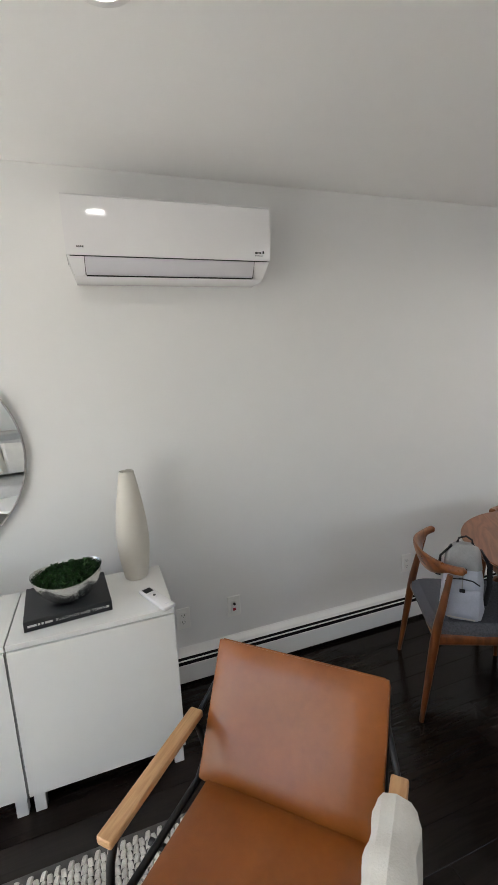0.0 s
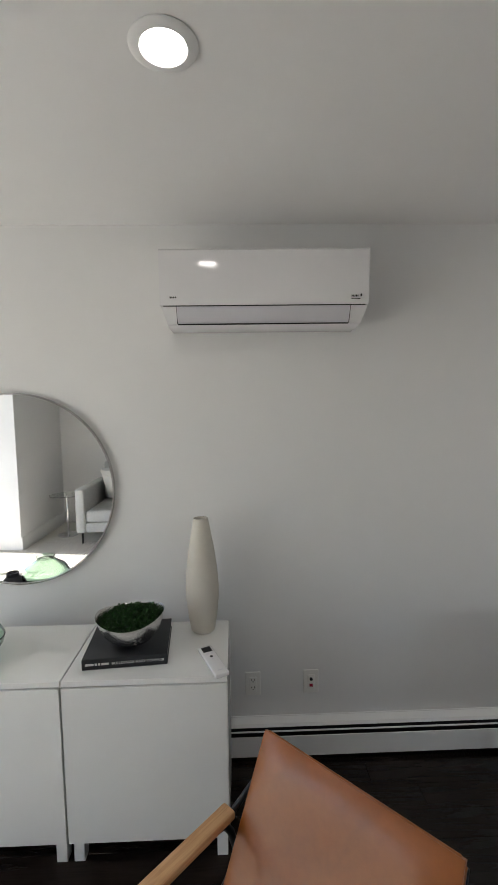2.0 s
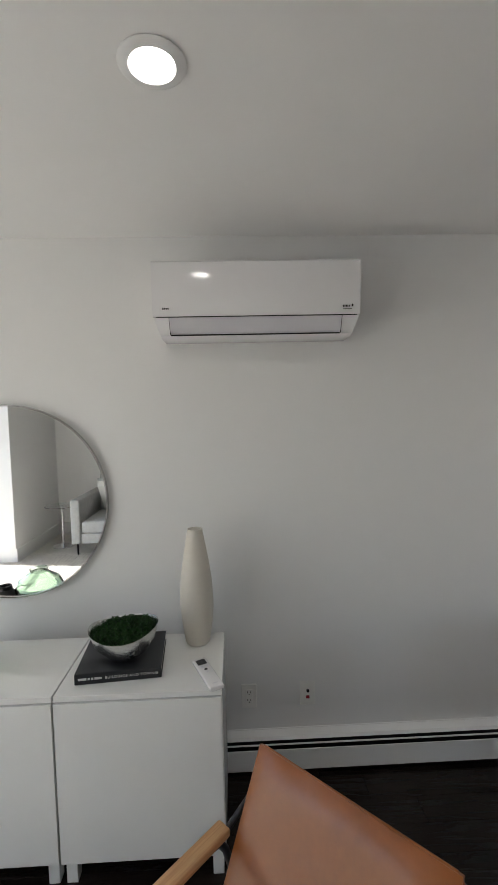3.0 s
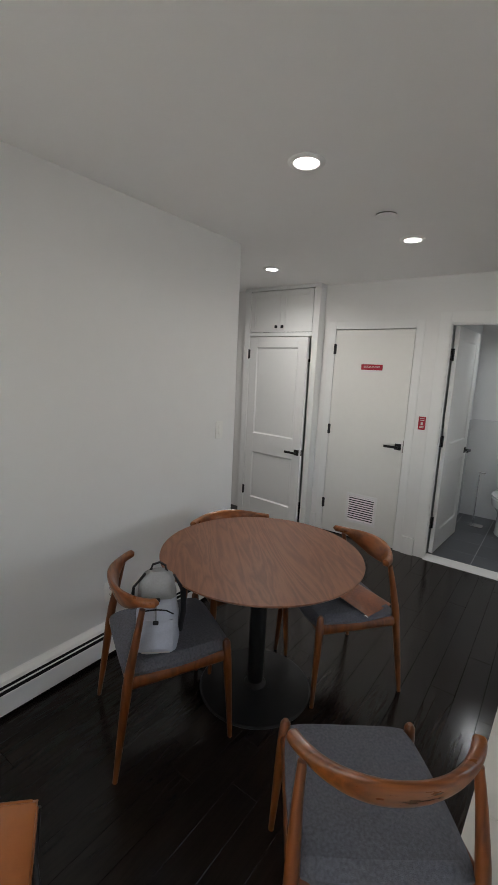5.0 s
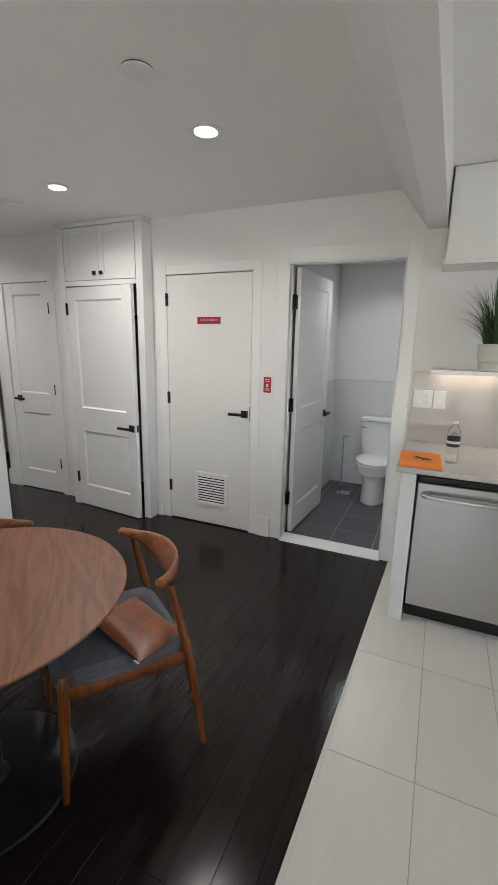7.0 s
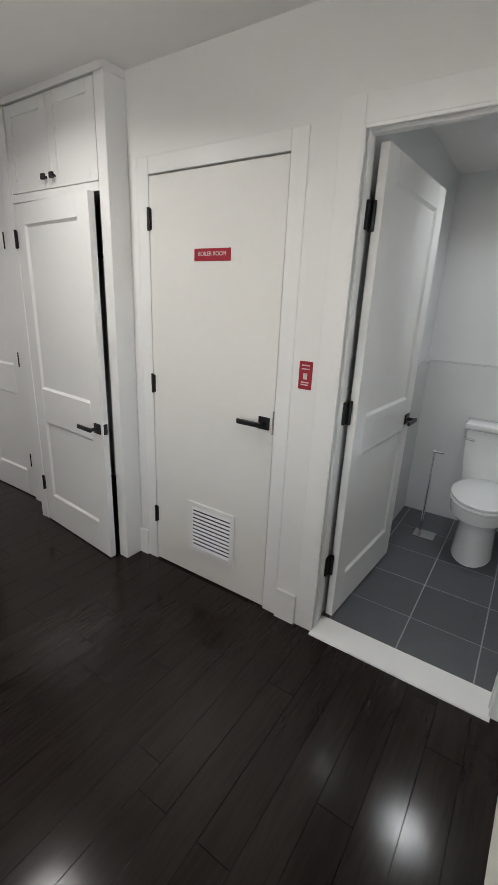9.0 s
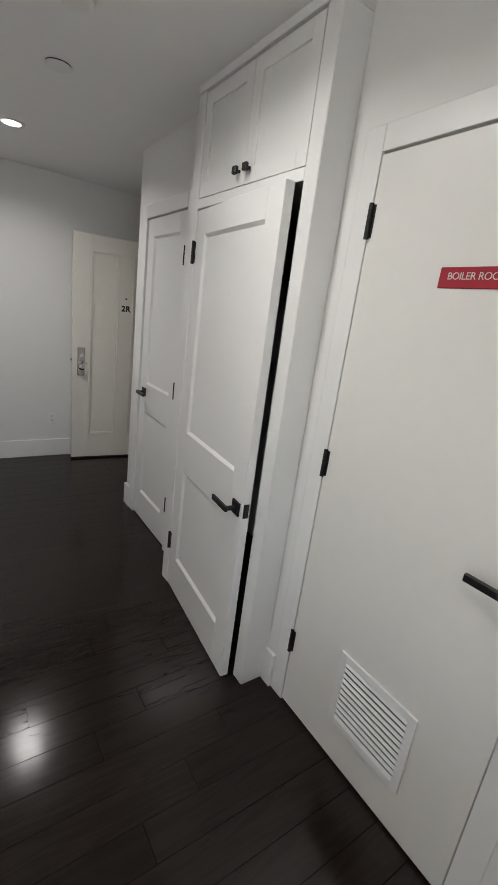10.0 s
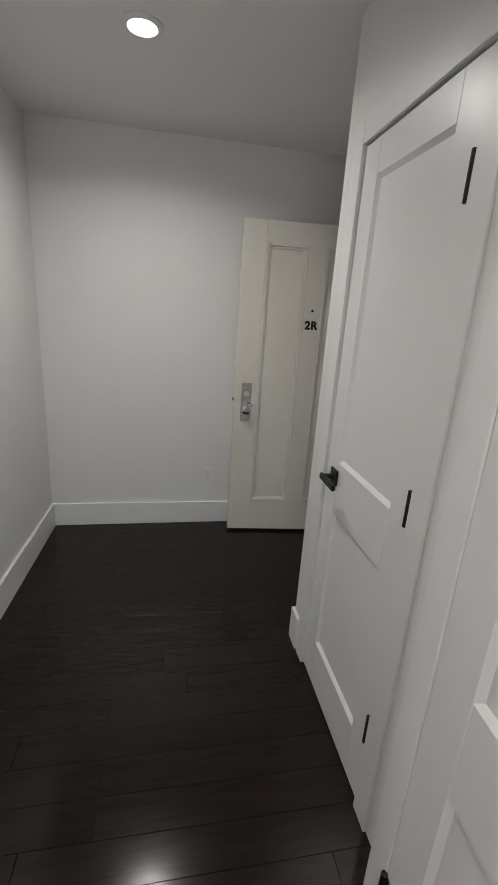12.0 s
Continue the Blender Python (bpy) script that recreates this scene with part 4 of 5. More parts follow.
def pad(w, l, t, sag=0.0, cuts=12, seed=1):
    """An upholstered pad: x across, y along, z thick, with soft edges."""
    bm = bmesh.new()
    rows = []
    n = cuts
    for s in (1, -1):
        g = []
        for i in range(n + 1):
            r = []
            for j in range(n + 1):
                u, v = 2 * i / n - 1, 2 * j / n - 1
                e = (max(0, 1 - abs(u) ** 7) * max(0, 1 - abs(v) ** 7)) ** 0.5
                x, y = u * w / 2, v * l / 2
                z = s * t / 2 * (0.25 + 0.75 * e) - sag * (1 - u * u) * (1 - v * v)
                if s > 0:
                    z += 0.004 * noise.noise((x * 6 + seed, y * 6, seed)) * e
                r.append(bm.verts.new((x, y, z)))
            g.append(r)
        rows.append(g)
    for k, g in enumerate(rows):
        for i in range(n):
            for j in range(n):
                f = (g[i][j], g[i + 1][j], g[i + 1][j + 1], g[i][j + 1])
                bm.faces.new(f if k == 0 else f[::-1])
    a, b = rows
    for i in range(n):
        bm.faces.new((a[i][0], b[i][0], b[i + 1][0], a[i + 1][0]))
        bm.faces.new((a[i + 1][n], b[i + 1][n], b[i][n], a[i][n]))
        bm.faces.new((a[0][i + 1], b[0][i + 1], b[0][i], a[0][i]))
        bm.faces.new((a[n][i], b[n][i], b[n][i + 1], a[n][i + 1]))
    return bm


def placed(ob, m):
    ob.matrix_local = m
    return ob


def piping(w, l, z, r=0.004):
    c = 0.012
    pts = [(-w / 2 + c, -l / 2), (w / 2 - c, -l / 2), (w / 2, -l / 2 + c), (w / 2, l / 2 - c), (w / 2 - c, l / 2), (-w / 2 + c, l / 2), (-w / 2, l / 2 - c), (-w / 2, -l / 2 + c), (-w / 2 + c, -l / 2)]
    return tube([(x, y, z) for x, y in pts], r, 8)


BACK_L = 0.41
seat = placed(part("seat", pad(0.50, 0.54, 0.06, 0.012, seed=2), LEATHER, lc), pose(0, 0.26, 0.345, 5, 0, 0))
part("piping", piping(0.50, 0.54, 0.0), LEATHER, seat)
back = placed(part("backrest", pad(0.565, BACK_L + 0.01, 0.055, -0.016, seed=4), LEATHER, lc), pose(0, -0.105, 0.505, 118, 0, 0))
part("piping", piping(0.565, BACK_L + 0.01, 0.0), LEATHER, back)
for s in (1, -1):
    ar = part("armrest", slab(s * 0.325 - 0.024, s * 0.325 + 0.024, -0.085, 0.36, 0.474, 0.50, 0.007, 3), OAK, lc, "light oak armrest")
    part("side_frame", tube([(s * 0.325, -0.22, 0.012), (s * 0.325, -0.15, 0.20), (s * 0.325, -0.085, 0.42), (s * 0.325, -0.06, 0.458), (s * 0.325, -0.02, 0.468), (s * 0.325, 0.27, 0.468), (s * 0.325, 0.325, 0.455), (s * 0.325, 0.345, 0.41), (s * 0.325, 0.40, 0.012)], 0.0115, 12), BLACK, lc, "black steel tube frame")
    part("back_tube", tube([(s * 0.275, -0.215, 0.66), (s * 0.285, -0.06, 0.36), (s * 0.285, 0.0, 0.316), (s * 0.285, 0.48, 0.345)], 0.011, 12), BLACK, lc)
    part("link", tube([(s * 0.28, -0.17, 0.575), (s * 0.325, -0.08, 0.47)], 0.009, 10), BLACK, lc)
    part("foot", lathe([(0, 0.0), (0.014, 0.0), (0.015, 0.012), (0, 0.014)], 14, at=(s * 0.325, 0.40, 0)), BLACK, lc)
part("cross_tube", tube([(-0.325, 0.20, 0.30), (0.325, 0.20, 0.30)], 0.010), BLACK, lc)
part("cross_tube", tube([(-0.325, -0.19, 0.10), (0.325, -0.19, 0.10)], 0.010), BLACK, lc)

# throw over the chair's arm
th = thing("throw_blanket", "folded white linen throw over the chair arm", "blanket", lc.matrix_world.copy())
bm = bmesh.new()
prof = [(-0.290, 0.20), (-0.288, 0.30), (-0.286, 0.42), (-0.284, 0.497), (-0.292, 0.520), (-0.325, 0.530), (-0.360, 0.520), (-0.370, 0.497), (-0.374, 0.40), (-0.378, 0.28), (-0.382, 0.16)]
NY = 14
ga, gb = [], []
for j in range(NY + 1):
    y = 0.005 + 0.32 * j / NY
    ra, rb = [], []
    for k, (x, z) in enumerate(prof):
        w = 0.006 * noise.noise((x * 9, y * 14, z * 7)) + 0.004 * math.sin(y * 60 + z * 9)
        drop = 0.02 * noise.noise((y * 8, k * 0.1, 3)) if k in (0, len(prof) - 1) else 0
        sgn = 1 if k < 4 else -1 if k > 6 else 0
        up = 1 if 3 <= k <= 7 else 0
        ra.append(bm.verts.new((x + sgn * (0.012 + w), y, z + drop + up * (0.012 + w))))
        rb.append(bm.verts.new((x, y, z + drop - 0.001)))
    ga.append(ra)
    gb.append(rb)
nk = len(prof)
for j in range(NY):
    for k in range(nk - 1):
        bm.faces.new((ga[j][k], ga[j + 1][k], ga[j + 1][k + 1], ga[j][k + 1]))
        bm.faces.new((gb[j][k + 1], gb[j + 1][k + 1], gb[j + 1][k], gb[j][k]))
    bm.faces.new((ga[j][0], gb[j][0], gb[j + 1][0], ga[j + 1][0]))
    bm.faces.new((ga[j + 1][-1], gb[j + 1][-1], gb[j][-1], ga[j][-1]))
for g in (0, NY):
    for k in range(nk - 1):
        f = (ga[g][k], ga[g][k + 1], gb[g][k + 1], gb[g][k])
        bm.faces.new(f if g == 0 else f[::-1])
part("cloth", bm, LINEN, th)

# ---------------------------------------------------------------- dining set
TC = (2.195, 1.66)
tb = thing("round_table", "round walnut pedestal dining table with black base", "table", pose(TC[0], TC[1], 0, 0, 0, 46))
part("tabletop", lathe([(0, 0.720), (0.46, 0.720), (0.490, 0.732), (0.497, 0.739), (0.495, 0.744), (0, 0.744)], 96), WALNUT, tb)
part("base_plate", lathe([(0, 0.001), (0.285, 0.001), (0.288, 0.006), (0.28, 0.013), (0.06, 0.02), (0, 0.02)], 72), BLACK, tb)
part("column", lathe([(0.06, 0.019), (0.052, 0.03), (0.042, 0.04), (0.042, 0.70), (0.10, 0.703), (0.10, 0.7195), (0, 0.7195)], 32), BLACK, tb)


def elbow_chair(m, label):
    """Armchair with a curved top rail, round tapered legs and an upholstered seat; it faces local +y."""
    c = thing("dining_chair", label, "chair", m, "chairs round the table")
    for s in (1, -1):
        fl = part("leg", tube([(s * 0.232, 0.245, 0.006), (s * 0.226, 0.238, 0.15), (s * 0.216, 0.226, 0.36), (s * 0.212, 0.222, 0.43), (s * 0.210, 0.220, 0.465), (s * 0.210, 0.219, 0.478)], [0.010, 0.0135, 0.019, 0.019, 0.017, 0.009], 16), TEAK, c)
        part("glide", lathe([(0, 0.0), (0.009, 0.0), (0.009, 0.007), (0, 0.007)], 12, at=(s * 0.232, 0.245, 0)), CHROME, fl)
        part("leg", tube([(s * 0.252, -0.255, 0.001), (s * 0.245, -0.235, 0.15), (s * 0.235, -0.205, 0.38), (s * 0.232, -0.192, 0.47), (s * 0.226, -0.165, 0.60), (s * 0.217, -0.143, 0.70)], [0.010, 0.0145, 0.020, 0.019, 0.015, 0.012], 16), TEAK, c)
        part("side_rail", tube([(s * 0.212, 0.215, 0.405), (s * 0.226, 0.0, 0.400), (s * 0.235, -0.195, 0.405)], [0.027, 0.020, 0.027], 10, flat=0.42), TEAK, c)
    part("front_rail", tube([(-0.21, 0.222, 0.41), (-0.1, 0.224, 0.418), (0, 0.224, 0.420), (0.1, 0.224, 0.418), (0.21, 0.222, 0.41)], [0.030, 0.023, 0.021, 0.023, 0.030], 12, flat=0.42), TEAK, c)
    part("back_rail", tube([(-0.235, -0.198, 0.41), (0, -0.2, 0.418), (0.235, -0.198, 0.41)], [0.022, 0.016, 0.022], 12, flat=0.55), TEAK, c)
    # seat: rounded trapezoid, slightly dished
    bm = bmesh.new()
    n = 14
    lay = []
    for sgn in (1, -1):
        g = []
        for i in range(n + 1):
            r = []
            for j in range(n + 1):
                u, v = 2 * i / n - 1, 2 * j / n - 1
                uu = u * math.sqrt(1 - 0.10 * v * v * (abs(u) > 0)) 
                half = 0.218 + (0.222 - 0.205) * (1 - v) / 2
                x, y = uu * half * (1.0 - 0.05 * (abs(v) ** 8)), 0.018 + v * 0.232 * (1 - 0.05 * abs(u) ** 6)
                e = (max(0, 1 - abs(u) ** 8) * max(0, 1 - abs(v) ** 8)) ** 0.5
                z = 0.438 + (0.026 * e + 0.006 * v * v * e + 0.010 * u * u * e if sgn > 0 else -0.018)
                r.append(bm.verts.new((x, y, z)))
            g.append(r)
        lay.append(g)
    for k, g in enumerate(lay):
        for i in range(n):
            for j in range(n):
                f = (g[i][j], g[i + 1][j], g[i + 1][j + 1], g[i][j + 1])
                bm.faces.new(f if k == 0 else f[::-1])
    a, b = lay
    for i in range(n):
        bm.faces.new((a[i][0], b[i][0], b[i + 1][0], a[i + 1][0]))
        bm.faces.new((a[i + 1][n], b[i + 1][n], b[i][n], a[i][n]))
        bm.faces.new((a[0][i + 1], b[0][i + 1], b[0][i], a[0][i]))
        bm.faces.new((a[n][i], b[n][i], b[n][i + 1], a[n][i + 1]))
    part("seat", bm, FABRIC, c, "grey woven fabric seat")
    # curved top rail, deep in the middle, running out into rounded ends
    bm = bmesh.new()
    rings = []
    N = 36
    for k in range(N + 1):
        t = 2 * k / N - 1
        ang = t * 1.32
        x, y = 0.252 * math.sin(ang), -0.042 - 0.175 * math.cos(ang)
        d = Vector((0.252 * math.cos(ang), 0.175 * math.sin(ang), 0)).normalized()
        out = Vector((d.y, -d.x, 0))
        m2 = max(0.0, 1 - (abs(t) / 0.72) ** 2)
        hgt = 0.017 + 0.036 * m2 ** 1.2
        thk = 0.014 + 0.004 * (1 - m2)
        zc = 0.715 - 0.020 * m2 + 0.014 * abs(t) ** 2
        if abs(t) > 0.93:
            q = math.sqrt(max(0.05, 1 - ((abs(t) - 0.93) / 0.07) ** 2))
            hgt, thk = hgt * q, thk * q
        lean = 0.35 * m2
        ring = []
        for j in range(24):
            al = 2 * math.pi * j / 24
            cx, cz = thk * math.copysign(abs(math.cos(al)) ** 0.8, math.cos(al)), hgt * math.copysign(abs(math.sin(al)) ** 0.8, math.sin(al))
            p = Vector((x, y, zc + cz)) + out * (cx + lean * cz)
            ring.append(bm.verts.new(p))
        rings.append(ring)
    for p, q in zip(rings, rings[1:]):
        for j in range(24):
            bm.faces.new((p[j], p[(j + 1) % 24], q[(j + 1) % 24], q[j]))
    bm.faces.new(rings[0][::-1])
    bm.faces.new(rings[-1])
    part("top_rail", bm, TEAKH, c, "curved polished wooden back rail")
    return c


CH1 = pose(1.755, 1.88, 0, 0, 0, -118)
CH2 = pose(2.578, 1.403, 0, 0, 0, 55.2)
CH3 = pose(1.592, 0.864, 0, 0, 0, -53.1)
CH4 = pose(2.42, 1.985, 0, 0, 0, 150)
ch = elbow_chair(CH3, "reddish wooden dining chair with grey fabric seat, pulled out")
for m, lab in ((CH1, "reddish wooden dining chair with a backpack on its grey seat"), (CH2, "reddish wooden dining chair with a leather pouch on its grey seat"), (CH4, "reddish wooden dining chair pushed in near the wall")):
    tagged(copy_thing(ch, m), lab)

# backpack on chair seat
bp = thing("backpack", "pale grey canvas backpack with black straps on chair", "backpack", pose(-0.055, -0.045, 0) @ CH1 @ pose(0.06, -0.035, 0.468, -4, 0, 72) @ Matrix.Diagonal((0.80, 0.85, 0.84, 1)))
bm = bmesh.new()
rings = []
for k in range(17):
    t = k / 16
    z = 0.40 * t
    w = 0.115 * (1 - 0.32 * t ** 1.6) * (1 - 0.5 * max(0, (t - 0.88) / 0.12) ** 2) * (0.9 + 0.1 * min(1, t * 8))
    d = 0.082 * (1 - 0.35 * t ** 1.4) * (1 - 0.5 * max(0, (t - 0.88) / 0.12) ** 2) * (0.9 + 0.1 * min(1, t * 8))
    r = []
    for j in range(28):
        a = 2 * math.pi * j / 28
        q = 0.007 * noise.noise((math.cos(a) * 2.2, math.sin(a) * 2.2, z * 14))
        cx, cy = math.copysign(abs(math.cos(a)) ** 0.62, math.cos(a)), math.copysign(abs(math.sin(a)) ** 0.62, math.sin(a))
        r.append((cx * (w + q), cy * (d + q) - 0.03 * t, z))
    rings.append(r)
body = part("body", loft(rings), BAGF, bp)
bm = loft([[(x * 1.03, (y + 0.03 * 0.85) * 1.05 - 0.03 * 0.85, z + 0.004) for x, y, z in rings[k]] for k in (11, 12, 13, 14, 15, 16)])
part("lid", bm, BAGD, bp, "darker grey top lid")
fp = pad(0.17, 0.15, 0.03, 0.0, 8, 7)
placed(part("front_pocket", fp, BAGF, bp), pose(0, -0.088, 0.10, 84, 0, 0))
part("tag", slab(-0.014, 0.014, -0.112, -0.105, 0.165, 0.185, 0.002), STRAP, bp)
placed(part("patch", pad(0.14, 0.05, 0.012, 0.0, 6, 9), PAPER, bp, "pale worn patch"), pose(0, -0.083, 0.034, 90, 0, 0))
part("strap", tube([(0.085, -0.04, 0.38), (0.13, -0.03, 0.30), (0.135, 0.0, 0.18), (0.118, 0.04, 0.05)], 0.006, 8, flat=2.4), STRAP, bp, "black webbing strap")
part("strap", tube([(-0.06, -0.06, 0.395), (-0.115, -0.055, 0.33), (-0.125, -0.05, 0.22)], 0.006, 8, flat=2.4), STRAP, bp, "black webbing strap")
part("grab_loop", tube([(-0.035, -0.03, 0.395), (-0.025, -0.03, 0.43), (0.01, -0.03, 0.442), (0.04, -0.03, 0.425), (0.045, -0.03, 0.395)], 0.005, 8, flat=1.8), STRAP, bp)
part("buckle", slab(-0.02, 0.02, -0.098, -0.088, 0.27, 0.29, 0.004), STRAP, bp, "black plastic buckle")

part("side_seam", tube([(x * 1.0, y - 0.004, z) for x, y, z in [rings[k][21] for k in range(2, 12)]], 0.003, 6), BAGD, bp)
part("zip", tube([(-0.085, -0.075, 0.20), (-0.05, -0.088, 0.225), (0.0, -0.092, 0.232), (0.05, -0.088, 0.225), (0.085, -0.075, 0.20)], 0.0035, 6), STRAP, bp, "black curved zip")

# pouch on chair seat
po = thing("leather_pouch", "brown worn leather zip pouch lying on chair seat", "pouch", CH2 @ pose(-0.08, -0.06, 0.478, 7, 2, -68))
part("body", pad(0.21, 0.29, 0.022, -0.006, 12, 11), LEATHER2, po)
part("zip", tube([(-0.108, -0.13, 0.001), (-0.108, 0.0, 0.002), (-0.108, 0.135, 0.001)], 0.004, 8), STRAP, po, "dark zip")
part("zip_pull", slab(-0.118, -0.108, -0.15, -0.125, 0.0, 0.003, 0.001), CHROME, po)


# ---------------------------------------------------------------- kitchen
KX = 3.80
bc = thing("end_panel", "white painted end panel of the kitchen counter", "panel")
part("panel", slab(3.782, EAST_X - 0.001, 0.414, 0.492, 0.0, 0.885, 0.002), TRIM, bc)
structure("counter_top", slab(3.742, EAST_X - 0.013, -1.6, 0.517, 0.886, 0.914, 0.003), QUARTZ, "grey quartz kitchen worktop")
structure("backsplash", slab(EAST_X - 0.012, EAST_X - 0.0005, -1.6, 0.517, 0.914, 1.374, 0.001), SPLASH, "glossy greige backsplash slab")
dw = thing("dishwasher", "brushed stainless steel dishwasher with bar handle", "dishwasher")
part("body", slab(KX + 0.03, EAST_X - 0.1, -0.195, 0.405, 0.10, 0.86), BLACK, dw)
dd = part("door", slab(KX, KX + 0.03, -0.193, 0.403, 0.105, 0.828, 0.004), STEEL, dw, "brushed steel door")
part("control_strip", slab(KX + 0.012, KX + 0.03, -0.193, 0.403, 0.83, 0.862, 0.002), BLACK, dw, "black control strip")
part("toe_kick", slab(KX + 0.06, KX + 0.08, -0.195, 0.405, 0.0, 0.10), BLACK, dw)
part("handle", tube([(KX, 0.375, 0.765), (KX - 0.025, 0.37, 0.765), (KX - 0.042, 0.35, 0.765), (KX - 0.05, 0.25, 0.765), (KX - 0.054, 0.105, 0.765), (KX - 0.05, -0.04, 0.765), (KX - 0.042, -0.14, 0.765), (KX - 0.025, -0.16, 0.765), (KX, -0.165, 0.765)], 0.012, 12, flat=0.8), STEEL, dd, "steel bar handle")
for k in range(2):
    y1 = -0.20 - 0.7 * k
    kc = thing("base_cabinet", "white base cabinet under the worktop", "cabinet", None, "kitchen base cabinets")
    part("body", slab(KX + 0.02, EAST_X - 0.02, y1 - 0.695, y1, 0.1, 0.885), TRIM, kc)
    part("door", slab(KX, KX + 0.019, y1 - 0.692, y1 - 0.003, 0.105, 0.88, 0.002), LAQ, kc)
    part("toe_kick", slab(KX + 0.06, KX + 0.08, y1 - 0.695, y1, 0.0, 0.1), BLACK, kc)
sh = thing("wall_shelf", "thick white wall shelf with light strip beneath", "shelf")
part("board", slab(4.20, EAST_X - 0.001, -1.6, 0.412, 1.376, 1.398, 0.002), LAQ, sh)
part("light_strip", slab(4.405, 4.421, -1.05, 0.38, 1.369, 1.3755, 0.001), STRIP, sh, "glowing warm light strip")
sh2 = thing("wall_shelf", "thin white wall shelf under the upper cabinet", "shelf")
part("board", slab(4.19, EAST_X - 0.001, -1.6, 0.416, 1.975, 1.995, 0.002), LAQ, sh2)
uc = thing("upper_cabinet", "white upper kitchen cabinet reaching the ceiling", "cabinet")
part("body", slab(4.225, EAST_X - 0.001, -1.6, 0.402, 1.996, CEIL - 0.002), LAQ, uc)
for k in range(3):
    part("door", slab(4.205, 4.224, 0.40 - 0.66 * (k + 1) + 0.003, 0.40 - 0.66 * k, 1.998, CEIL - 0.004, 0.001), LAQ, uc)
outlet("switch_outlet", "white switch and outlet plate on the backsplash", pose(EAST_X - 0.012, 0.448, 1.198, 0, 0, -90), "duplex", 0.116, 0.116)
outlet("light_switch", "white rocker switch on the backsplash", pose(EAST_X - 0.012, 0.346, 1.198, 0, 0, -90), "switch")

tabm = thing("tablet_case", "bright orange tablet cover lying on the worktop", "tablet case", pose(3.93, 0.408, 0.9145, 0, 0, 2))
part("cover", slab(-0.17, 0.17, -0.107, 0.107, 0.0, 0.011, 0.004, 3), ORANGE, tabm)
part("edge_band", slab(-0.171, 0.171, -0.108, 0.108, 0.0035, 0.0065, 0.001), ORANGE, tabm)
ky = thing("keys", "small bunch of dark keys on the orange cover", "keys", pose(3.935, 0.40, 0.9262, 0, 0, 30))
part("ring", tube([(0.018 * math.cos(a), 0.018 * math.sin(a), 0.002) for a in [2 * math.pi * k / 16 for k in range(17)]], 0.0014, 6), CHROME, ky)
for k, (a, l) in enumerate(((20, 0.05), (95, 0.055), (160, 0.045), (215, 0.05))):
    bm = slab(0.014, l * 0.55, -0.010, 0.010, 0.0, 0.0035, 0.0012)
    box(bm, l * 0.5, l, -0.0035, 0.0035, 0.0005, 0.003)
    placed(part("key", bm, BLACK if k != 1 else CHROME, ky), pose(0, 0, 0.0006 * k, 0, 0, a))
btl = thing("water_bottle", "clear plastic water bottle with dark label", "bottle", pose(3.955, 0.255, 0.9145))
part("body", lathe([(0, 0.004), (0.02, 0.001), (0.030, 0.004), (0.033, 0.012), (0.0325, 0.045), (0.0315, 0.05), (0.033, 0.056), (0.033, 0.15), (0.028, 0.18), (0.016, 0.205), (0.012, 0.215), (0.012, 0.222), (0, 0.222)], 32), CLEARG, btl)
part("label", lathe([(0.0332, 0.095), (0.0338, 0.0955), (0.0338, 0.145), (0.0332, 0.1455)], 32), BOOKC, btl, "dark green printed label")
part("print", lathe([(0.0339, 0.112), (0.0342, 0.113), (0.0342, 0.125), (0.0339, 0.126)], 32), PRINT, btl)
part("cap", lathe([(0.0125, 0.216), (0.0145, 0.217), (0.0145, 0.232), (0.013, 0.234), (0, 0.234)], 24), ACW, btl, "white screw cap")

pt = thing("potted_grass", "artificial grass plant in a cream pot on shelf", "plant", pose(4.325, 0.095, 1.3985))
part("pot", lathe([(0, 0.0), (0.064, 0.0), (0.068, 0.004), (0.069, 0.045), (0.072, 0.05), (0.078, 0.055), (0.082, 0.15), (0.079, 0.152), (0.076, 0.145), (0.074, 0.12), (0, 0.12)], 44), POTM, pt)
bm = bmesh.new()
rng = random.Random(11)
for k in range(230):
    a = rng.uniform(0, 2 * math.pi)
    r0 = 0.055 * math.sqrt(rng.random())
    p = Vector((r0 * math.cos(a), r0 * math.sin(a), 0.12))
    h = rng.uniform(0.22, 0.46)
    bend = rng.uniform(0.02, 0.22) * (1.0 if rng.random() < 0.8 else 1.6) * (0.5 + r0 / 0.055)
    b2 = a + rng.uniform(-0.6, 0.6)
    side = Vector((-math.sin(b2), math.cos(b2), 0))
    prev = None
    for q in range(6):
        t = q / 5
        c = p + Vector((math.cos(b2), math.sin(b2), 0)) * bend * t * t + Vector((0, 0, h * (t - 0.28 * t * t * bend / 0.2)))
        c.x = min(c.x, 0.135)
        w = 0.0042 * (1 - t) + 0.0004
        cur = (bm.verts.new(c - side * w), bm.verts.new(c + side * w))
        if prev:
            bm.faces.new((prev[0], prev[1], cur[1], cur[0]))
        prev = cur
gr = part("blades", bm, GRASSB, pt, "many thin dark green blades")
gr["kind"] = "stuff"


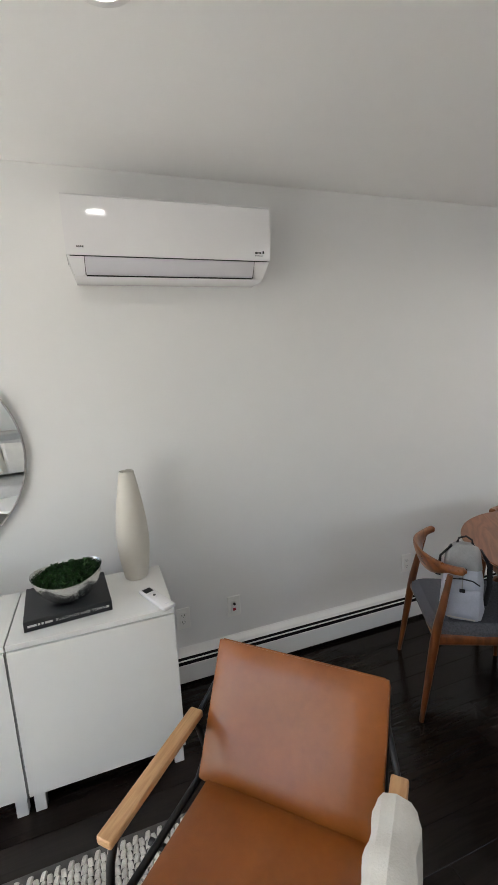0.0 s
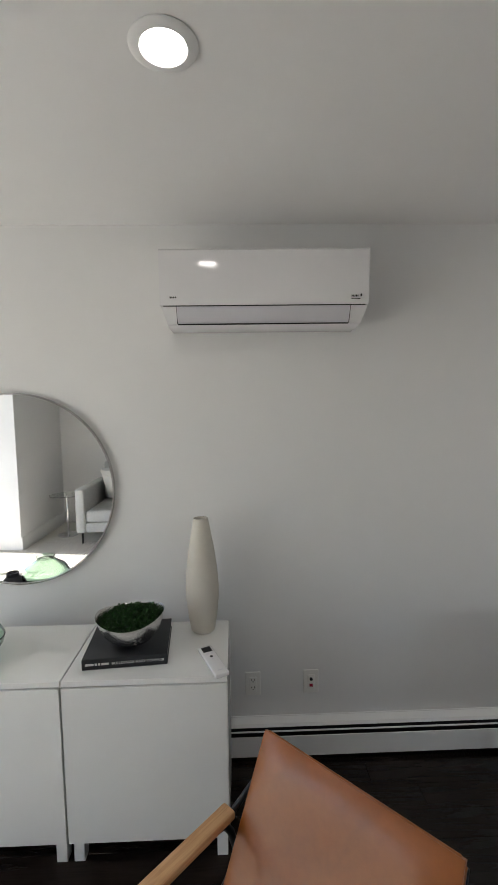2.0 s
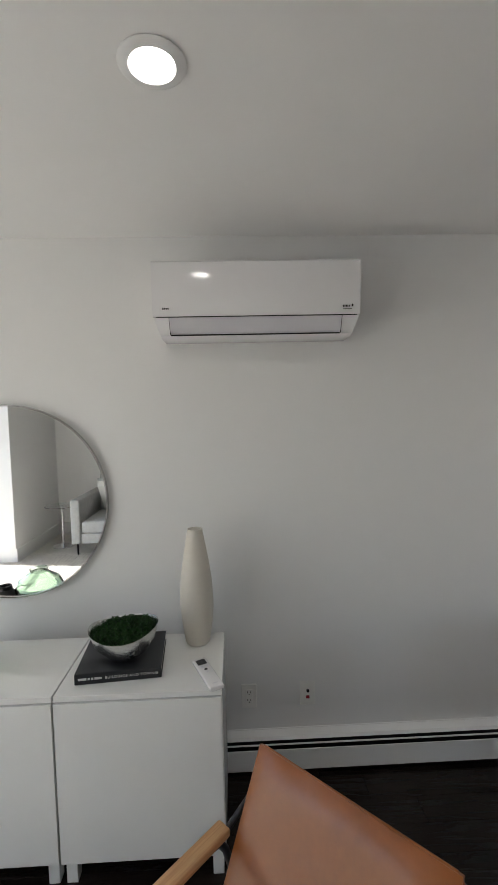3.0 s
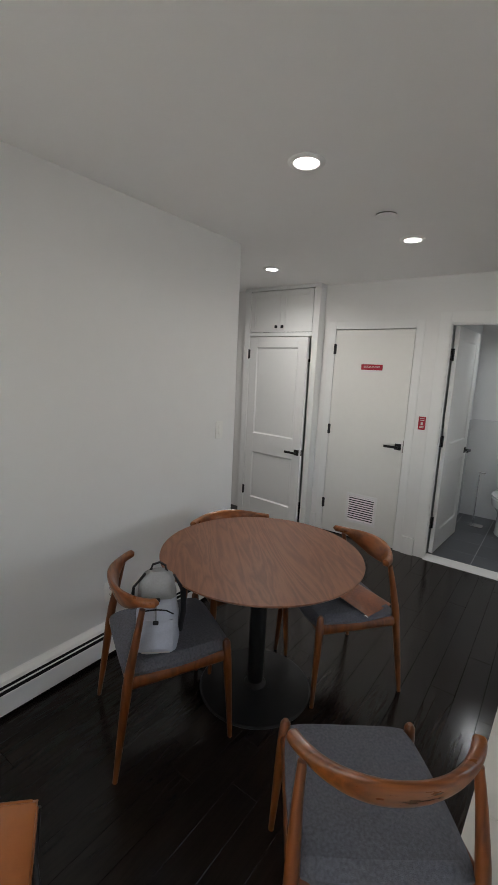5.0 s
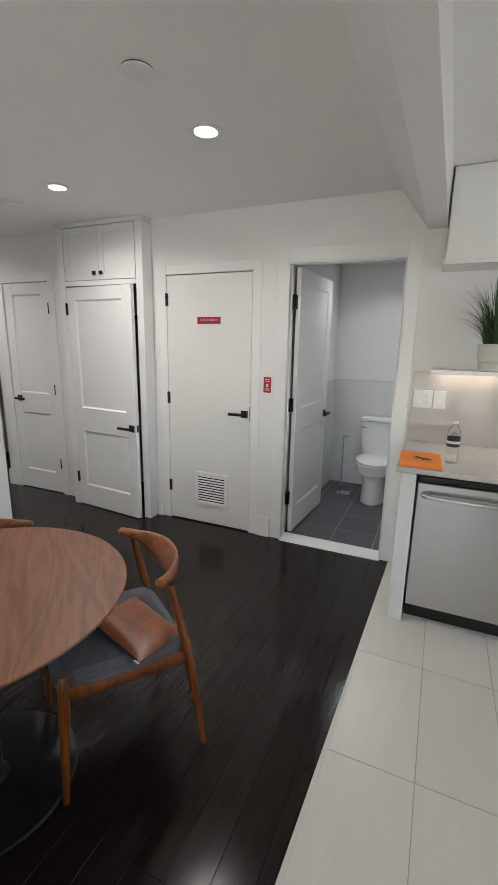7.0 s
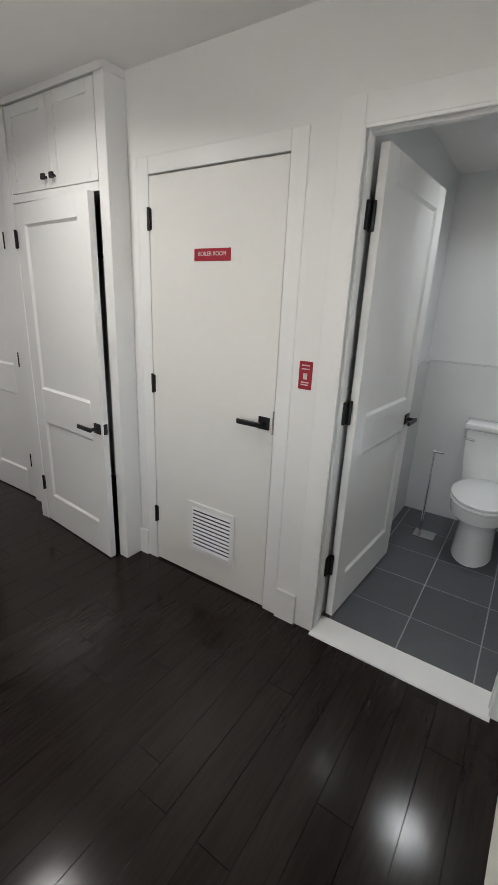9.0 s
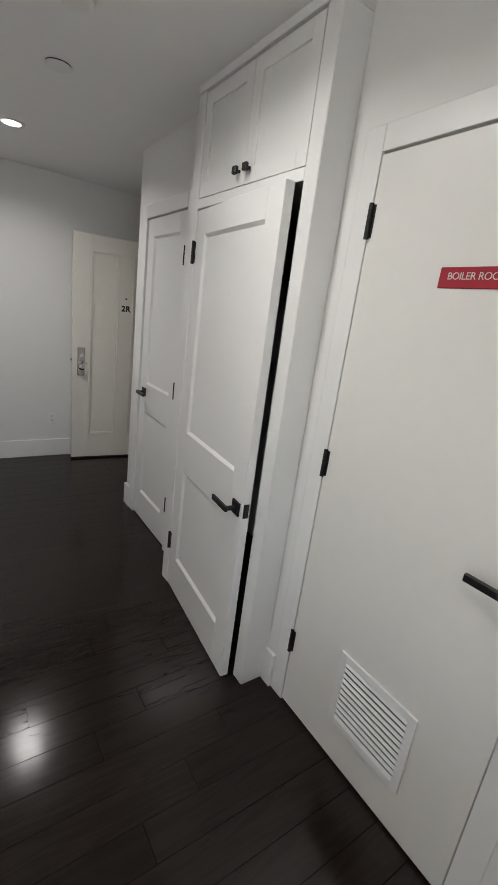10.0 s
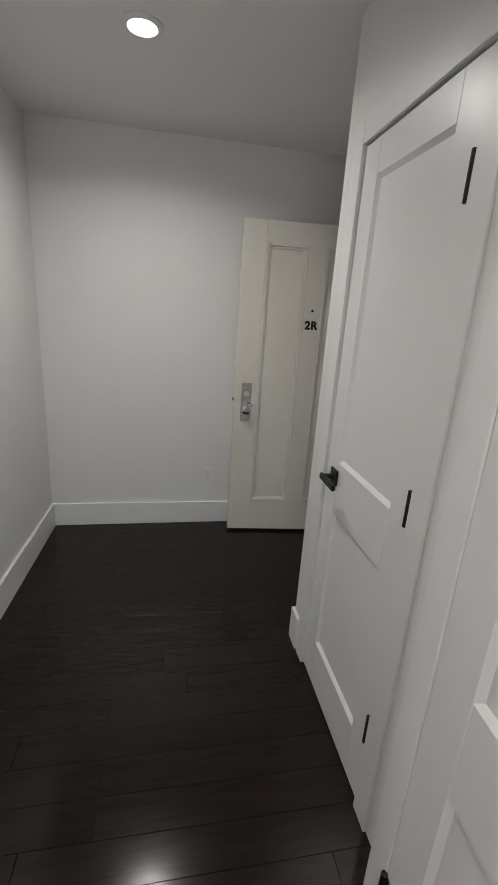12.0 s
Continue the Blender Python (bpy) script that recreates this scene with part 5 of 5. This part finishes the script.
# ---------------------------------------------------------------- the living side seen in the mirror
sf = thing("sofa", "light grey upholstered sofa with dark metal legs", "sofa", pose(0, 0, 0))
sx0, sx1, sy0, sy1 = -1.56, 0.75, -1.80, -0.80
part("base", slab(sx0 + 0.12, sx1 - 0.12, sy0, sy1, 0.16, 0.28, 0.02, 3), SOFAF, sf)
part("arm", slab(sx0, sx0 + 0.115, sy0, sy1, 0.15, 0.70, 0.03, 3), SOFAF, sf)
part("arm", slab(sx1 - 0.115, sx1, sy0, sy1, 0.15, 0.70, 0.03, 3), SOFAF, sf)
part("back", slab(sx0 + 0.12, sx1 - 0.12, sy0, sy0 + 0.2, 0.28, 0.95, 0.05, 3), SOFAF, sf)
for k in range(2):
    w = (sx1 - sx0 - 0.24) / 2
    a = sx0 + 0.12 + k * w
    part("seat_cushion", slab(a + 0.004, a + w - 0.004, sy0 + 0.205, sy1 - 0.005, 0.282, 0.43, 0.035, 4), SOFAF, sf)
    placed(part("back_cushion", puffy(w - 0.02, 0.46, 0.2, seed=k), SOFAF, sf), pose(a + w / 2, sy0 + 0.27, 0.64, 80, 0, 0))
for x in (sx0 + 0.06, sx1 - 0.06):
    for y in (sy0 + 0.06, sy1 - 0.06):
        part("leg", tube([(x, y, 0.0), (x, y, 0.155)], [0.010, 0.014], 10), BLACK, sf)
for x, rz, mt, lab in ((-1.14, 14, LINEN, "white linen scatter cushion on the sofa"), (-0.72, -8, LINEN, "white linen scatter cushion beside a black one"), (-0.42, 10, BLACKF, "black velvet scatter cushion on the sofa")):
    pl = thing("cushion", lab, "cushion", pose(x, -1.30, 0.66, 66, 0, rz), "sofa cushions")
    part("cover", puffy(0.45, 0.45, 0.15, seed=x), mt, pl)
stb = thing("side_table", "round glass side table with chrome stem", "side table", pose(-1.84, -1.28, 0))
part("glass_top", lathe([(0, 0.54), (0.21, 0.54), (0.212, 0.545), (0.21, 0.55), (0, 0.55)], 48), CLEARG, stb)
part("stem", tube([(0, 0, 0.012), (0, 0, 0.54)], 0.014), CHROME, stb)
part("base", lathe([(0, 0.0), (0.13, 0.0), (0.13, 0.012), (0, 0.013)], 40), CHROME, stb)
ct = thing("coffee_table", "round white coffee table on the rug", "coffee table", pose(-0.62, -0.18, 0.012))
part("top", lathe([(0, 0.36), (0.29, 0.36), (0.30, 0.366), (0.30, 0.378), (0.295, 0.384), (0, 0.384)], 56), LAQ, ct)
part("stem", lathe([(0.18, 0.0), (0.18, 0.012), (0.04, 0.03), (0.03, 0.36), (0, 0.36)], 40), LAQ, ct)

# rug: braided rows
rug = thing("rug", "grey and cream braided wool rug on dark floor", "rug", pose(0, 0, 0))
RX0, RX1, RY0, RY1 = -2.45, 0.42, -0.95, 1.78
part("backing", slab(RX0, RX1, RY0, RY1, 0.0015, 0.006), RUGB, rug)
bm = bmesh.new()
vv, ff = [], []
xx = RX0 + 0.012
row = 0
while xx < RX1 - 0.01:
    yy = RY0 + (0.015 if row % 2 else 0)
    while yy < RY1 - 0.03:
        b0, jz, lean = len(vv), 0.002 * rng.random(), 0.004 if row % 2 else -0.004
        for q, (wide, high) in enumerate(((0.0085, 0.0115), (0.0098, 0.0135 + jz), (0.0098, 0.0135 + jz), (0.0085, 0.0115))):
            y, x = yy + 0.0295 * q / 3, xx + lean * (q / 1.5 - 1) * 0.6
            vv += [(x - wide, y, 0.006), (x - wide * 0.6, y, high), (x + wide * 0.6, y, high), (x + wide, y, 0.006)]
        for q in range(3):
            for k in range(3):
                c = b0 + q * 4 + k
                ff.append((c, c + 1, c + 5, c + 4))
        yy += 0.030
    xx += 0.021
    row += 1
bm.free()
me = bpy.data.meshes.new("braid")
me.from_pydata(vv, [], ff)
me.materials.append(RUGM)
br = new("braid", me)
br.parent = rug
tagged(br, "braided grey and cream wool rows", kind="stuff")

# west glazing
wf = thing("window_1", "tall white framed glazed doors to the outside", "window", kind="structure")
fx0, fx1 = WEST_X - 0.09, WEST_X - 0.03
nb = 4
wb = (wy1 - wy0) / nb
for k in range(nb + 1):
    y = wy0 + k * wb
    part("window_frame", slab(fx0, fx1, max(wy0, y - 0.035), min(wy1, y + 0.035), 0, wz, 0.003), TRIM, wf)
for k in range(nb):
    y0, y1 = wy0 + k * wb + 0.035, wy0 + (k + 1) * wb - 0.035
    part("window_frame", slab(fx0, fx1, y0, y1, 0, 0.10, 0.003), TRIM, wf)
    part("window_frame", slab(fx0, fx1, y0, y1, wz - 0.07, wz, 0.003), TRIM, wf)
    p = part("pane", slab(WEST_X - 0.063, WEST_X - 0.057, y0, y1, 0.10, wz - 0.07), PANE, wf)
    p.visible_shadow = False
# unseen window, added as an opening for the kitchen fill light
kw = thing("window_2", "white framed kitchen window, unseen and added for fill light", "window", kind="structure")
ky0, ky1 = SOUTH_Y - 0.10, SOUTH_Y - 0.05
for a, b in ((kx0, kx0 + 0.05), ((kx0 + kx1) / 2 - 0.025, (kx0 + kx1) / 2 + 0.025), (kx1 - 0.05, kx1)):
    part("window_frame", slab(a, b, ky0, ky1, kz0, kz1, 0.003), TRIM, kw)
for a, b in ((kx0 + 0.05, (kx0 + kx1) / 2 - 0.025), ((kx0 + kx1) / 2 + 0.025, kx1 - 0.05)):
    part("window_frame", slab(a, b, ky0, ky1, kz0, kz0 + 0.05, 0.003), TRIM, kw)
    part("window_frame", slab(a, b, ky0, ky1, kz1 - 0.05, kz1, 0.003), TRIM, kw)
    p = part("pane", slab(a, b, ky0 + 0.022, ky0 + 0.028, kz0 + 0.05, kz1 - 0.05), PANE, kw)
    p.visible_shadow = False
structure("ground", slab(-60, WEST_X - T, -60, 60, -3.2, -3.0), GROUT, "pale ground outside the glazing")


# ---------------------------------------------------------------- floor pieces
fl = bpy.data.objects["floor"]
PW = 0.122
rng = random.Random(3)
plank_meshes = {}


def plank(x0, x1, y0, w=PW):
    key = (round((x1 - x0) * 20) / 20, w)
    L = key[0]
    if key not in plank_meshes:
        plank_meshes[key] = mesh_of("plank", slab(0.0006, L - 0.0006, 0.0005, w - 0.0005, -0.012, 0.0, 0.0009, 1), PLANK)
    ob = new("plank", plank_meshes[key])
    ob.parent = fl
    ob.location = (x0, y0, 0)


def planks(xa, xb, ya, yb):
    y = ya
    while y < yb - 0.01:
        x = xa - round(rng.uniform(0.0, 1.0) * 10) / 10
        while x < xb - 0.02:
            L = rng.choice((1.0, 1.2, 1.4, 1.6))
            a, b = max(x, xa), min(x + L, xb)
            if b - a > 0.04:
                plank(a, b, y)
            x += L
        y += PW


planks(WEST_X, 4.55, 0.44, AC_Y - 0.04)
planks(2.95, 4.55, 0.44 + PW * 17, END_Y)
planks(4.55, 5.35, 0.44 + PW * 33, END_Y)

kf = bpy.data.objects["floor_kitchen"]
TX, TY = 0.614, 0.302


def edge_y(x):
    """The line where the wooden floor meets the tiles."""
    return 0.635 - 0.0345 * (x - 2.0)


tile_mesh = mesh_of("tile", slab(0.0015, TX - 0.0015, 0.0015, TY - 0.0015, -0.008, 0.004, 0.001, 1), PLAITED)
x_first = 2.815 - 9 * TX
for i in range(12):
    x0 = x_first + i * TX
    if x0 > EAST_X - 0.05:
        continue
    x1 = min(x0 + TX, EAST_X)
    bm = prism([(x0 + 0.0015, 0.2845), (x1 - 0.0015, 0.2845), (x1 - 0.0015, edge_y(x1) - 0.004), (x0 + 0.0015, edge_y(x0) - 0.004)], -0.008, 0.004)
    ob = new("tile", mesh_of("tile", bm, PLAITED, False))
    ob.parent = kf
    for j in range(8):
        y0 = 0.283 - TY * (j + 1)
        if y0 < SOUTH_Y - 0.3:
            continue
        if x1 - x0 > TX - 0.01:
            ob = new("tile", tile_mesh)
            ob.location = (x0, y0, 0)
        else:
            ob = new("tile", mesh_of("tile", slab(x0 + 0.0015, x1, y0 + 0.0015, y0 + TY - 0.0015, -0.008, 0.004), PLAITED))
        ob.parent = kf
structure("trim_floor_edge", prism([(WEST_X, edge_y(WEST_X) - 0.006), (EAST_X, edge_y(EAST_X) - 0.006), (EAST_X, edge_y(EAST_X) + 0.010), (WEST_X, edge_y(WEST_X) + 0.010)], -0.01, 0.007), POTM, "pale metal trim between wood and tiles")
